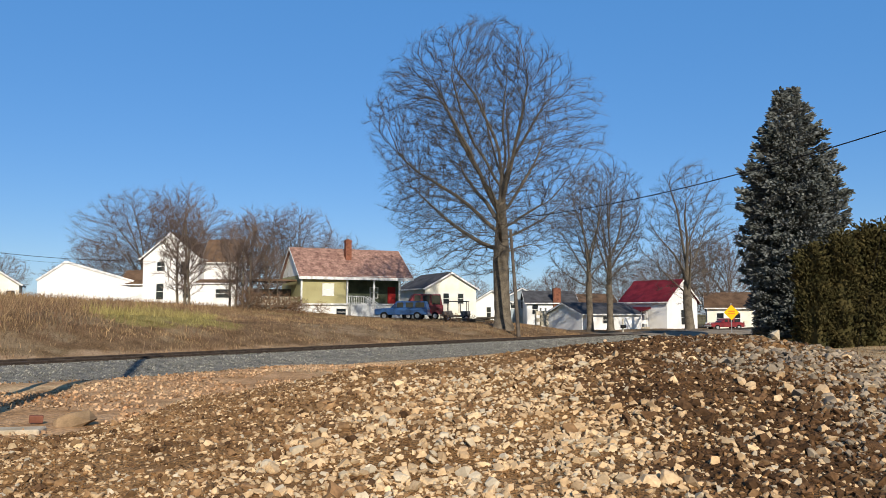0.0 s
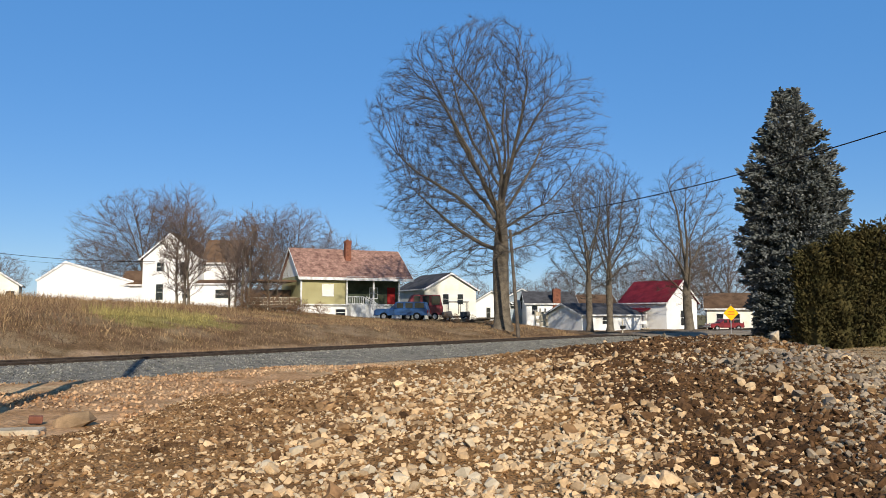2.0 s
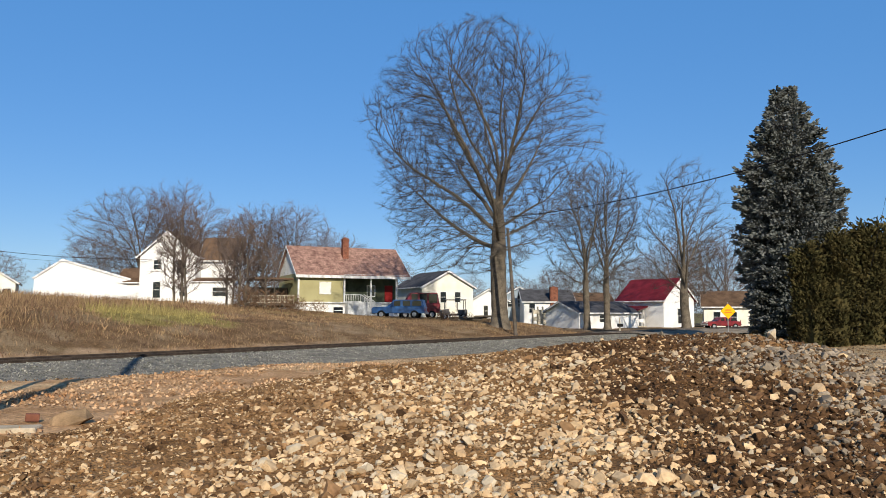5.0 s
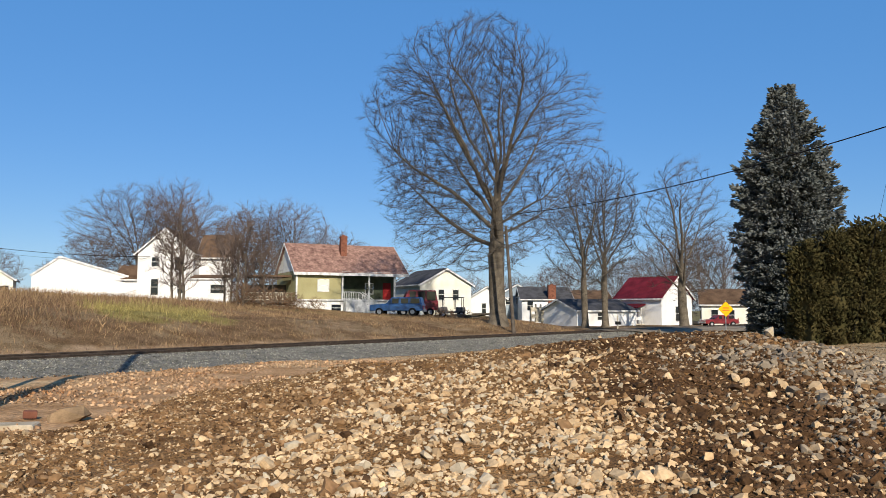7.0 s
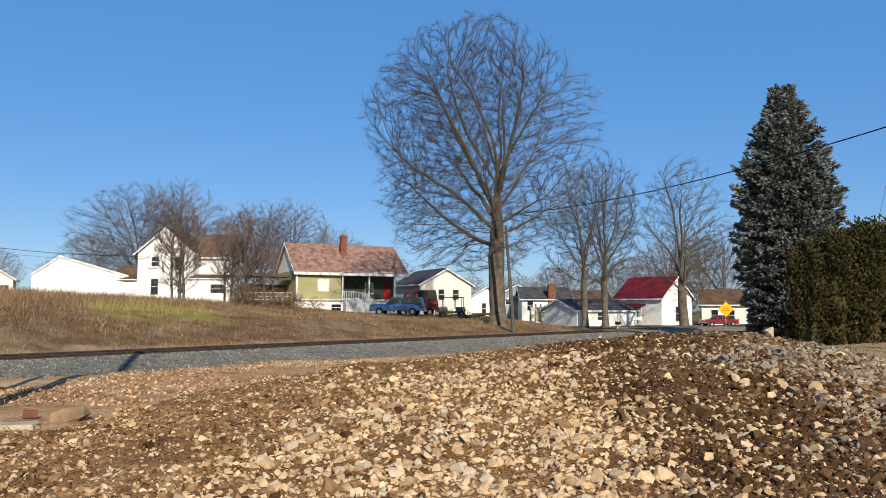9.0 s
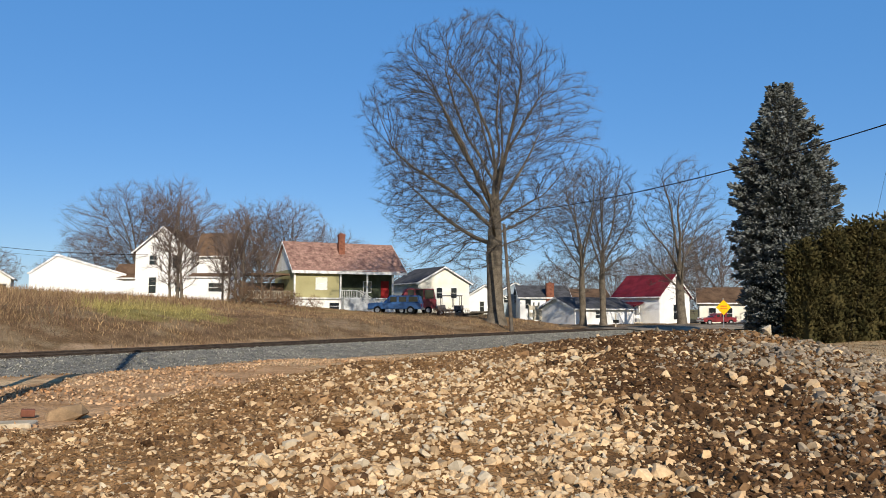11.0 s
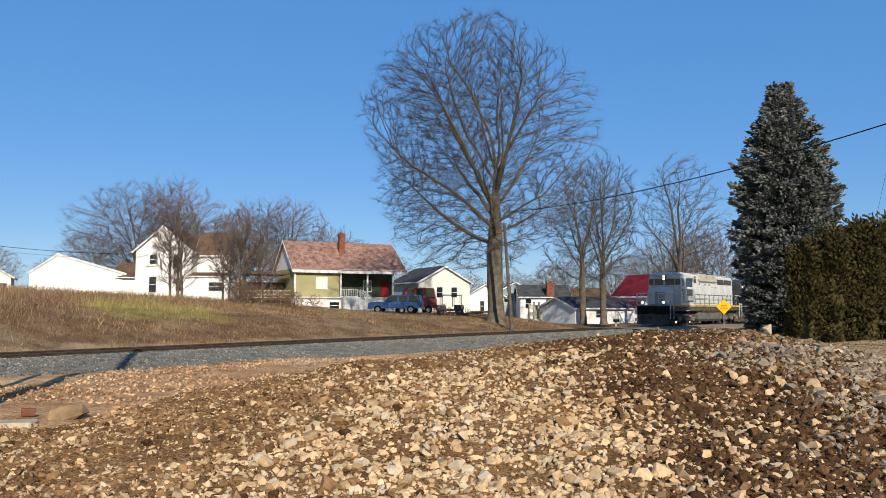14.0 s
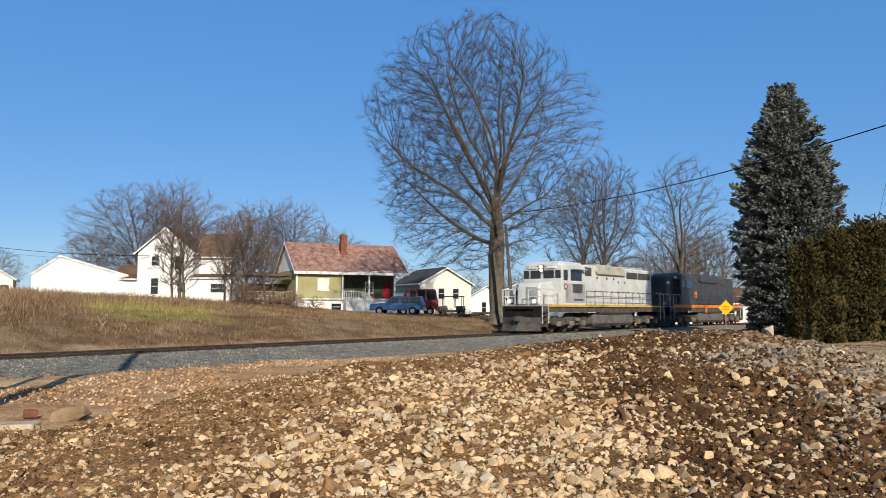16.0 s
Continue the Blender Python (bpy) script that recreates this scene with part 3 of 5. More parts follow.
def cedar_meshes(seed, height, radius):
    """Tufts of scale leaves round a narrow column, with dark gaps between them."""
    rng = np.random.default_rng(seed)
    c, per = 230, 26
    z = height * rng.random(c) ** 0.85
    th = rng.uniform(0, 2 * math.pi, c)
    r = radius * np.clip(1.9 * (1 - (z / height) ** 9), 0.3, 1) * (0.74 + 0.26 * np.sin(3 * th + seed + 0.5 * z)) * rng.uniform(0.78, 1.05, c)
    C = np.stack([r * np.cos(th), r * np.sin(th), z * 0.97], -1)
    n = c * per
    out = np.repeat(np.stack([np.cos(th), np.sin(th), np.full(c, 0.8)], -1), per, axis=0)
    P = np.repeat(C, per, axis=0) + rng.normal(0, 1, (n, 3)) * np.array([0.15, 0.15, 0.24])
    D = out * 0.8 + rng.normal(0, 0.45, (n, 3))
    v, fc = spray_mesh(rng, P, D, rng.uniform(0.13, 0.32, n), (0.18, 0.3))
    me = bpy.data.meshes.new("foliage")
    me.from_pydata(v.tolist(), [], fc.tolist())
    me.materials.append(M["cedar"])
    tb = Tubes()
    tb.add([(0, 0, -0.2), (0, 0, height * 0.6), (0, 0, height * 0.93)], [radius * 0.62, radius * 0.55, 0.1], 8)
    co = tb.mesh("core")
    co.materials.append(M["cedar"])
    return me, co


cedars = [cedar_meshes(s, 5.75, 0.98) for s in (1, 2, 3)]
rng = np.random.default_rng(5)
for i in range(8):
    x, y = 18.05 + 1.45 * i, 37.6 - 0.12 * i
    c = thing("arborvitae", at(x, y, 70 * i, (0.86, 0.95)[i] if i < 2 else rng.uniform(0.97, 1.03)), "dense dark green arborvitae in a tall clipped hedge row", "shrub", "hedge of arborvitae")
    for nm, me in (("foliage", cedars[i % 3][0]), ("trunk", cedars[i % 3][1])):
        new(nm, me).parent = c


# ---- houses ----
def window(parent, x, z, w, h, y=0.0, rows=2):
    """A sash window in a wall that faces -y, with its bottom left corner at x, z."""
    bm = bmesh.new()
    t = 0.09
    for d in ((x - t, y - 0.05, z - t, x + w + t, y + 0.03, z), (x - t, y - 0.05, z + h, x + w + t, y + 0.03, z + h + t),
              (x - t, y - 0.05, z, x, y + 0.03, z + h), (x + w, y - 0.05, z, x + w + t, y + 0.03, z + h), (x, y - 0.04, z + h / 2 - 0.03, x + w, y + 0.03, z + h / 2 + 0.03)):
        box(bm, *d)
    wd = part("window", bm, M["trim"], parent)
    for a, b in ((z, z + h / 2 - 0.03), (z + h / 2 + 0.03, z + h)):
        boxed("pane", (x, y - 0.02, a, x + w, y - 0.005, b), M["glass"], wd, "dark glass")
    return wd


def gable_house(name, m, w, d, eave, ridge, wall, roof, label, front_gable, over=0.35, wins=(), peak=0.5, category="house", group=""):
    """w across the front (facing -y), d deep; the ridge runs along x, or away from the front. peak: where the ridge lies across."""
    ob = thing(name, m, label, category, group)
    if front_gable:
        pr, span = [(0, -0.6), (w, -0.6), (w, eave), (w * peak, ridge), (0, eave)], d
        prism("wall", pr, 0, d, wall, ob)
    else:
        span = w
        bm = bmesh.new()
        rows = [[bm.verts.new((x, y, z)) for y, z in ((0, -0.6), (d, -0.6), (d, eave), (d * peak, ridge), (0, eave))] for x in (0, w)]
        bm.faces.new(rows[0]), bm.faces.new(rows[1])
        for i in range(5):
            bm.faces.new((rows[0][i], rows[1][i], rows[1][(i + 1) % 5], rows[0][(i + 1) % 5]))
        bmesh.ops.recalc_face_normals(bm, faces=bm.faces)
        part("wall", bm, wall, ob)
    c = (w if front_gable else d)
    for s in (0, 1):                                   # two roof slabs, with a white rake board at the front
        a, b = ((-over, 1) if s == 0 else (c + over, -1))
        run = c * peak if s == 0 else c * (1 - peak)
        drop = over * (ridge - eave) / run
        bm = bmesh.new()
        lo, hi = (a, eave - drop), (c * peak, ridge)
        t = 0.16
        prof = [lo, hi, (hi[0], hi[1] + t), (lo[0], lo[1] + t)]
        e0, e1 = -over, span + over
        pts = [[bm.verts.new((p, e, z + 0.02) if front_gable else (e, p, z + 0.02)) for p, z in prof] for e in (e0, e1)]
        bm.faces.new(pts[0]), bm.faces.new(pts[1])
        for i in range(4):
            bm.faces.new((pts[0][i], pts[1][i], pts[1][(i + 1) % 4], pts[0][(i + 1) % 4]))
        bmesh.ops.recalc_face_normals(bm, faces=bm.faces)
        part("roof", bm, roof, ob)
        for e in (e0 - 0.04, e1):
            prof2 = [(lo[0], lo[1] - 0.08), (hi[0], hi[1] - 0.08), (hi[0], hi[1] + t - 0.02), (lo[0], lo[1] + t - 0.02)]
            bm = bmesh.new()
            pts = [[bm.verts.new((p, f, z) if front_gable else (f, p, z)) for p, z in prof2] for f in (e, e + 0.04)]
            bm.faces.new(pts[0]), bm.faces.new(pts[1])
            for i in range(4):
                bm.faces.new((pts[0][i], pts[1][i], pts[1][(i + 1) % 4], pts[0][(i + 1) % 4]))
            bmesh.ops.recalc_face_normals(bm, faces=bm.faces)
            part("rake_board", bm, M["trim"], ob)
        if not front_gable:
            y = lo[0]
            boxed("gutter", (e0, y - (0.1 if s == 0 else 0), lo[1] + 0.02, e1, y + (0 if s == 0 else 0.1), lo[1] + 0.18), M["trim"], ob)
        else:
            x = lo[0]
            boxed("gutter", (x - (0.1 if s == 0 else 0), e0, lo[1] + 0.02, x + (0 if s == 0 else 0.1), e1, lo[1] + 0.18), M["trim"], ob)
    for wx, wz, ww, wh in wins:
        window(ob, wx, wz, ww, wh)
    return ob


def chimney(parent, x, y, z0, z1, w=0.6):
    bm = bmesh.new()
    box(bm, x - w / 2, y - w / 2, z0, x + w / 2, y + w / 2, z1)
    box(bm, x - w / 2 - 0.06, y - w / 2 - 0.06, z1 - 0.25, x + w / 2 + 0.06, y + w / 2 + 0.06, z1 - 0.1)
    c = part("chimney", bm, M["brick"], parent, "red brick chimney")
    boxed("flue", (x - 0.15, y - 0.15, z1 - 0.1, x + 0.15, y + 0.15, z1 + 0.15), M["brick"], c)


# white gabled farmhouse and its wing
h = gable_house("farmhouse", pose(-36.4, 93, 2.95), 6.7, 9, 5.4, 8.3, M["white"], M["brownshingle"], "white two-storey gabled house with brown roof", True,
                wins=((1.7, 3.75, 0.85, 1.1), (1.7, 0.3, 0.85, 1.9), (4.9, 0.5, 0.9, 1.1)))
chimney(h, 0.35, 6.2, 3.0, 7.9, 0.7)
# flat dark sheet on the wall stands for the shade inside the balcony opening
boxed("door", (4.55, -0.06, 3.3, 5.5, 0.02, 4.9), M["glass"], h, "flat dark panel for the shaded balcony opening")
h = gable_house("house_wing", pose(-29.65, 95.2, 2.9), 4.0, 5, 5.2, 7.9, M["white"], M["brownshingle"], "white side wing of the house with brown roof", False, category="house")
h = gable_house("house_porch", pose(-29.65, 92.2, 2.55), 4.9, 2.98, 2.55, 3.0, M["white"], M["brownshingle"], "low white enclosed porch with dark flat roof", False, over=0.15,
                wins=((2.4, 0.9, 1.6, 1.0),), category="porch")
gable_house("outbuilding", pose(-41.5, 99, 3.0), 4.6, 5, 2.4, 4.1, M["white"], M["brownshingle"], "small white outbuilding with brown roof", False, category="shed")
gable_house("storage_shed", pose(-50.2, 95, 3.4, 0, 0, 22), 10.9, 10, 2.3, 4.6, M["white"], M["white"], "long white metal storage building", True, over=0.1, peak=0.28, category="shed")
h = gable_house("house", pose(-62.8, 96, 3.0, 0, 0, 26), 8.6, 8, 2.4, 5.3, M["cream"], M["greyshingle"], "pale house gable with white trim", True, wins=((7.2, 0.3, 0.9, 1.2),))


def yellow_house():
    w, d = 13.0, 9.0
    ob = thing("bungalow", pose(-16.0, 86.3, 1.1, 0, 0, 25), "faded yellow bungalow with red shingle roof and porch", "house")
    deck, eave, ridge = 1.55, 4.8, 8.1
    bm = bmesh.new()
    box(bm, 0, 0, -1, w, d, deck - 0.12)
    part("basement", bm, M["white"], ob, "white painted basement wall")
    bm = bmesh.new()
    box(bm, 0, 0, deck - 0.115, 5.3, d, eave)
    part("wall", bm, M["yellow"], ob)
    bm = bmesh.new()
    box(bm, 5.303, 2.3, deck - 0.115, w, d, eave)
    part("wall", bm, M["darkwall"], ob, "dark green wall behind the porch")
    for x, s in ((0, -1), (w, 1)):
        bm = bmesh.new()
        v = [[bm.verts.new((x + e, y, z)) for y, z in ((0, eave), (d, eave), (d / 2, ridge))] for e in (0, -0.2 * s)]
        bm.faces.new(v[0]), bm.faces.new(v[1])
        for i in range(3):
            bm.faces.new((v[0][i], v[1][i], v[1][(i + 1) % 3], v[0][(i + 1) % 3]))
        bmesh.ops.recalc_face_normals(bm, faces=bm.faces)
        part("gable", bm, M["cream"], ob)
    for s in (0, 1):
        y0 = -0.5 if s == 0 else d + 0.5
        z0 = eave - 0.5 * (ridge - eave) / (d / 2)
        bm = bmesh.new()
        v = [[bm.verts.new((x, y, z)) for y, z in ((y0, z0), (d / 2, ridge), (d / 2, ridge + 0.18), (y0, z0 + 0.18))] for x in (-0.3, w + 0.55)]
        bm.faces.new(v[0]), bm.faces.new(v[1])
        for i in range(4):
            bm.faces.new((v[0][i], v[1][i], v[1][(i + 1) % 4], v[0][(i + 1) % 4]))
        bmesh.ops.recalc_face_normals(bm, faces=bm.faces)
        part("roof", bm, M["redshingle"], ob, "weathered red shingle roof")
        for x in (-0.345, w + 0.55):
            bm = bmesh.new()
            v = [[bm.verts.new((x + e, y, z)) for y, z in ((y0, z0 - 0.06), (d / 2, ridge - 0.06), (d / 2, ridge + 0.17), (y0, z0 + 0.17))] for e in (0, 0.044)]
            bm.faces.new(v[0]), bm.faces.new(v[1])
            for i in range(4):
                bm.faces.new((v[0][i], v[1][i], v[1][(i + 1) % 4], v[0][(i + 1) % 4]))
            bmesh.ops.recalc_face_normals(bm, faces=bm.faces)
            part("rake_board", bm, M["trim"], ob)
        boxed("fascia", (-0.3, y0 - 0.06 if s == 0 else y0, z0 - 0.12, w + 0.55, y0 if s == 0 else y0 + 0.06, z0 + 0.2), M["trim"], ob)
    boxed("porch_ceiling", (5.3, -0.3, eave - 0.06, w, 2.29, eave - 0.01), M["trim"], ob)
    boxed("deck", (-0.1, -0.25, deck - 0.11, w + 0.1, -0.003, deck + 0.05), M["trim"], ob)
    boxed("porch_floor", (5.31, 0, deck - 0.11, w, 2.29, deck), M["concrete"], ob)
    for x in (0.08, 5.45, 8.7, 11.9):
        boxed("porch_post", (x - 0.09, -0.15, deck, x + 0.09, 0.03, eave - 0.07), M["trim"], ob)
    boxed("front_door", (11.3, 2.22, deck, 12.3, 2.29, deck + 2.1), M["redpaint"], ob, "red front door")
    for pn in window(ob, 2.6, deck + 1.0, 1.2, 1.25).children:
        pn.data.materials[0] = M["cream"]
        pn["label"] = "pane with drawn pale blind"
    window(ob, 9.1, deck + 0.8, 0.9, 1.2, 2.29)
    for x in (4.2, 6.6):
        window(ob, x, 0.25, 1.1, 0.75)
    # porch railing and stairs
    def railing(a, b, ha, hb, posts):
        bm = bmesh.new()
        a, b = Vector(a), Vector(b)
        up = Vector((0, 0, 1))
        rod(bm, a + up * ha, b + up * hb, 0.045, sides=6)
        rod(bm, a + up * 0.12, b + up * 0.12, 0.04, sides=6)
        for i in range(posts + 1):
            p = a.lerp(b, i / posts)
            rod(bm, p, p + up * (ha + (hb - ha) * i / posts), 0.03, sides=5)
        part("railing", bm, M["trim"], ob, "white painted railing")
    railing((5.5, -0.1, deck), (7.4, -0.1, deck), 0.9, 0.9, 9)
    railing((7.4, -0.3, deck), (9.6, -0.3, 0.2), 0.9, 0.9, 10)
    railing((7.4, -1.3, deck), (9.6, -1.3, 0.2), 0.9, 0.9, 10)
    boxed("landing", (5.5, -1.35, 0.0, 7.4, -0.26, deck), M["trim"], ob)
    for i in range(7):
        boxed("step", (7.4 + 0.31 * i, -1.25, -0.3, 7.71 + 0.31 * i, -0.35, deck - 0.2 * (i + 1)), M["trim"], ob)
    chimney(ob, 6.4, d / 2 - 1.7, 6.2, 9.2, 0.7)
    # side deck with railings
    boxed("side_deck", (-5.6, 1.2, deck - 0.35, -0.003, 6.0, deck - 0.15), M["wood"], ob)
    bm = bmesh.new()
    for i in range(6):
        x = -5.5 + i * 1.08
        rod(bm, (x, 1.3, -0.9), (x, 1.3, deck + 0.75), 0.05, sides=5)
    for z in (deck + 0.75, deck + 0.3, deck - 0.05):
        rod(bm, (-5.5, 1.3, z), (-0.1, 1.3, z), 0.04, sides=5)
    for i in range(26):
        rod(bm, (-5.4 + 0.2 * i, 1.3, deck - 0.05), (-5.4 + 0.2 * i, 1.3, deck + 0.75), 0.02, sides=4)
    part("deck_railing", bm, M["planks"], ob, "pale weathered wooden deck railing")
    boxed("side_porch_wall", (-5.2, 4.4, deck - 0.6, -0.003, 4.6, eave - 1.5), M["wood"], ob, "weathered wooden wall of the side porch")
    boxed("side_porch_roof", (-4.6, 1.0, eave - 0.7, -0.2, 6.2, eave - 0.5), M["brownshingle"], ob)
    for x in (-4.4, -2.3):
        rodded("deck_post", (x, 1.3, deck - 0.2), (x, 1.3, eave - 0.7), 0.06, M["wood"], ob)
    return ob


yellow_house()
gable_house("house", pose(-2.3, 98, 0.84, 0, 0, 26), 7.4, 9, 3.95, 5.95, M["cream"], M["greyshingle"], "white two-storey gabled house with grey roof", True,
            wins=((2.6, 2.0, 0.8, 1.3), (4.7, 2.0, 0.8, 1.3), (5.6, -0.3, 0.8, 1.3)))
gable_house("house", pose(4.6, 116, 0.7), 5.6, 9, 2.6, 4.3, M["white"], M["greyshingle"], "small white gabled house with grey roof", True, wins=((2.0, 0.3, 0.6, 1.5),))
h = gable_house("house", pose(12.2, 112, 0.3), 7.2, 7, 2.8, 4.5, M["white"], M["greyshingle"], "white house with blue-grey roof and brick chimney", False,
                wins=((0.8, 1.2, 0.8, 1.3), (5.5, 1.0, 0.8, 1.2)))
chimney(h, 4.4, 0.3, 0, 4.9, 1.1)
gable_house("house", pose(9.4, 118, 0.4), 5.5, 7, 3.5, 5.0, M["bluegrey"], M["greyshingle"], "blue-grey house with dark roof", True, wins=((1.0, 2.0, 0.7, 1.0), (2.6, 2.0, 0.7, 1.0)))
gable_house("house", pose(20.0, 118, 0.2), 6.5, 7, 2.9, 4.3, M["brick"], M["brownshingle"], "red brick house with brown roof", False, wins=((1.6, 1.2, 1.2, 1.2),))
gable_house("garage", pose(15.9, 88, 0.1, 0, 0, 32), 9.4, 6.4, 1.35, 2.6, M["white"], M["greyshingle"], "low white garage with grey shingle roof", False, over=0.3, wins=((3.2, 0.3, 0.7, 0.8),), category="garage")
gable_house("house", pose(27.5, 94.6, -0.4, 0, 0, 38), 6.4, 7.0, 3.5, 6.1, M["white"], M["redmetal"], "white house with dark red metal roof", True, wins=((2.9, 0.6, 0.9, 1.8),))
porch = thing("side_porch", pose(24.6, 95.6, -0.4, 0, 0, 38), "small white side porch with a red metal roof", "porch")
boxed("floor", (0, 0, -0.4, 2.4, 4.4, 0.25), M["planks"], porch)
for px in (0.08, 1.2, 2.3):
    boxed("post", (px - 0.07, 0.02, 0.25, px + 0.07, 0.16, 2.25), M["trim"], porch)
boxed("railing", (0.15, 0.06, 0.7, 1.13, 0.12, 1.15), M["trim"], porch)
prism("roof", [(-0.3, 2.15), (-0.3, 2.3), (2.45, 2.95), (2.45, 2.8)], -0.25, 4.6, M["redmetal"], porch)
h = gable_house("house", pose(34.3, 100, -0.4, 0, 0, -18), 5.6, 7, 2.7, 4.6, M["cream"], M["brownshingle"], "cream house with brown roof and small porch", False, wins=((1.2, 0.7, 0.8, 1.3), (3.2, 0.7, 0.8, 1.3)))


# ---- foreground rubble mound ----
mx, my = np.linspace(-10, 14.5, 260), np.concatenate([np.linspace(1.2, 13.5, 170), np.linspace(13.6, 17, 20)])


def rough_mound(x, y):
    return mound_z(x, y) + 0.07 * fuzz(x, y, 1.1, 4) + 0.045 * fuzz(x, y, 3.7, 6) + 0.015 * fuzz(x, y, 11, 9)


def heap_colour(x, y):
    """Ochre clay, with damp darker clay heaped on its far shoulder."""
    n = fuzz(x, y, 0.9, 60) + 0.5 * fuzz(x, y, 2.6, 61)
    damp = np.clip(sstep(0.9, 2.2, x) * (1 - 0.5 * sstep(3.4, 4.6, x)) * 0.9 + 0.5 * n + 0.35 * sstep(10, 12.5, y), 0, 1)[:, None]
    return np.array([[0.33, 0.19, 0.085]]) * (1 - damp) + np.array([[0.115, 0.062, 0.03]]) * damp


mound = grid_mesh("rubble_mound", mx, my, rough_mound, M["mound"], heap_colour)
tagged(mound, "long heap of brown clay with broken pale limestone", "earth mound", kind="stuff")



# ---- stones ----
def stone_mesh(seed, points=14):
    rs = np.random.default_rng(seed)
    p = rs.normal(0, 1, (points, 3))
    p /= (np.abs(p) ** 3.2).sum(1)[:, None] ** (1 / 3.2)          # blocky, with worn corners
    p *= np.array([0.47, 0.3 + 0.12 * rs.random(), 0.2 + 0.13 * rs.random()]) * rs.uniform(0.84, 1.04, (points, 1))
    bm = bmesh.new()
    for q in p:
        bm.verts.new(q)
    r = bmesh.ops.convex_hull(bm, input=list(bm.verts))
    bmesh.ops.delete(bm, geom=[e for e in r["geom_interior"] if isinstance(e, bmesh.types.BMVert)], context="VERTS")
    bmesh.ops.triangulate(bm, faces=list(bm.faces))
    me = bpy.data.meshes.new("stone")
    bm.to_mesh(me)
    bm.free()
    v = np.array([x.co[:] for x in me.vertices])
    f = np.array([t.vertices[:] for t in me.polygons])
    return me, v, f


STONES = [stone_mesh(s) for s in range(18)]
PEBBLES = [stone_mesh(s, 8) for s in range(50, 58)]


def turn_matrices(rs, n, flat=0.5):
    out = np.empty((n, 3, 3))
    for i in range(n):
        out[i] = np.array((Euler((rs.normal(0, flat), rs.normal(0, flat), rs.uniform(0, 6.28)))).to_matrix())
    return out


def scatter(name, protos, P, size, material, parent, seed, label="", flat=0.5):
    """Many stones as one joined mesh."""
    rs = np.random.default_rng(seed)
    R = turn_matrices(rs, len(P), flat)
    kind = rs.integers(0, len(protos), len(P))
    vs, fs, o = [], [], 0
    for k, (_, v, f) in enumerate(protos):
        s = np.where(kind == k)[0]
        if not len(s):
            continue
        w = np.einsum("nij,vj->nvi", R[s], v) * size[s][:, None, None] + P[s][:, None]
        vs.append(w.reshape(-1, 3))
        fs.append((f[None] + (np.arange(len(s)) * len(v))[:, None, None] + o).reshape(-1, 3))
        o += len(s) * len(v)
    ob = raw(name, np.concatenate(vs), np.concatenate(fs), material, parent, label)
    ob["kind"] = "stuff"
    return ob


co = np.empty(len(mound.data.vertices) * 3)
mound.data.vertices.foreach_get("co", co)
heights = co.reshape(len(my), len(mx), 3)[:, :, 2]


def heap_z(x, y):
    i = np.clip(np.searchsorted(mx, x) - 1, 0, len(mx) - 2)
    j = np.clip(np.searchsorted(my, y) - 1, 0, len(my) - 2)
    a, b = (x - mx[i]) / (mx[i + 1] - mx[i]), (y - my[j]) / (my[j + 1] - my[j])
    return (heights[j, i] * (1 - a) + heights[j, i + 1] * a) * (1 - b) + (heights[j + 1, i] * (1 - a) + heights[j + 1, i + 1] * a) * b


def heap_points(rs, n, mask):
    y = np.sqrt(rs.uniform(3.6 ** 2, 13.6 ** 2, n))
    x = rs.uniform(-0.66, 0.66, n) * y
    d = 0.74 + 0.8 * fuzz(x, y, 0.55, 12) + 0.55 * fuzz(x, y, 1.7, 15)
    d = d - 0.35 * np.exp(-((x - 2.7) / 0.7) ** 2 - ((y - 8.5) / 2.5) ** 2) - 0.25 * sstep(10, 12.5, y) + 0.3 * np.exp(-((x - 0.6) / 1.6) ** 2 - ((y - 6) / 2.5) ** 2)
    d = d + 0.2 * sstep(-0.8, -2.4, x)
    d = d - 0.15 * sstep(1.6, 2.6, x) * sstep(6.5, 8.5, y) + 0.35 * sstep(3.0, 4.2, x) * (1 - sstep(9.0, 10.8, y)) + 0.2 * sstep(1.2, 2.2, x) * sstep(8, 6.5, y)
    keep = (rs.random(n) < np.clip(d, 0.12, 1)) if mask else np.ones(n, bool)
    keep &= ~((x < -4.2) & (y > 10.2))
    return x[keep], y[keep]


rs = np.random.default_rng(77)
x, y = heap_points(rs, 52000, True)
size = np.clip(rs.lognormal(math.log(0.06), 0.42, len(x)), 0.03, 0.21) * (1 - 0.25 * sstep(10.5, 12.5, y)) * (1 - 0.22 * sstep(-0.8, -2.6, x))
z = heap_z(x, y) + size * 0.06
P = np.stack([x, y, z], -1)
own = np.where((y < 6.4) & (size > 0.075) & (np.abs(x) < 0.6 * y))[0][:300]
rest = np.setdiff1d(np.arange(len(x)), own)
drift = fuzz(x, y, 0.7, 33)
clean = 0.10 + 0.8 * np.exp(-((x - 0.3) / 1.9) ** 2 - ((y - 6.0) / 2.6) ** 2) + 0.5 * np.exp(-((x - 0.8) / 1.4) ** 2 - ((y - 10) / 2.5) ** 2) + 0.35 * drift
clean *= 1 - 0.5 * sstep(1.2, 2.3, x) * (1 - 0.5 * sstep(3.4, 4.4, x))
roll = rs.random(len(x))
grey = x + 1.6 * fuzz(x, y, 0.8, 30) + 0.6 * rs.normal(0, 1, len(x)) > 3.7
pale = ~grey & (roll < 0.2 * clean)
clay = ~grey & (roll > 0.18 + 0.9 * clean) | grey & (roll > 0.85)
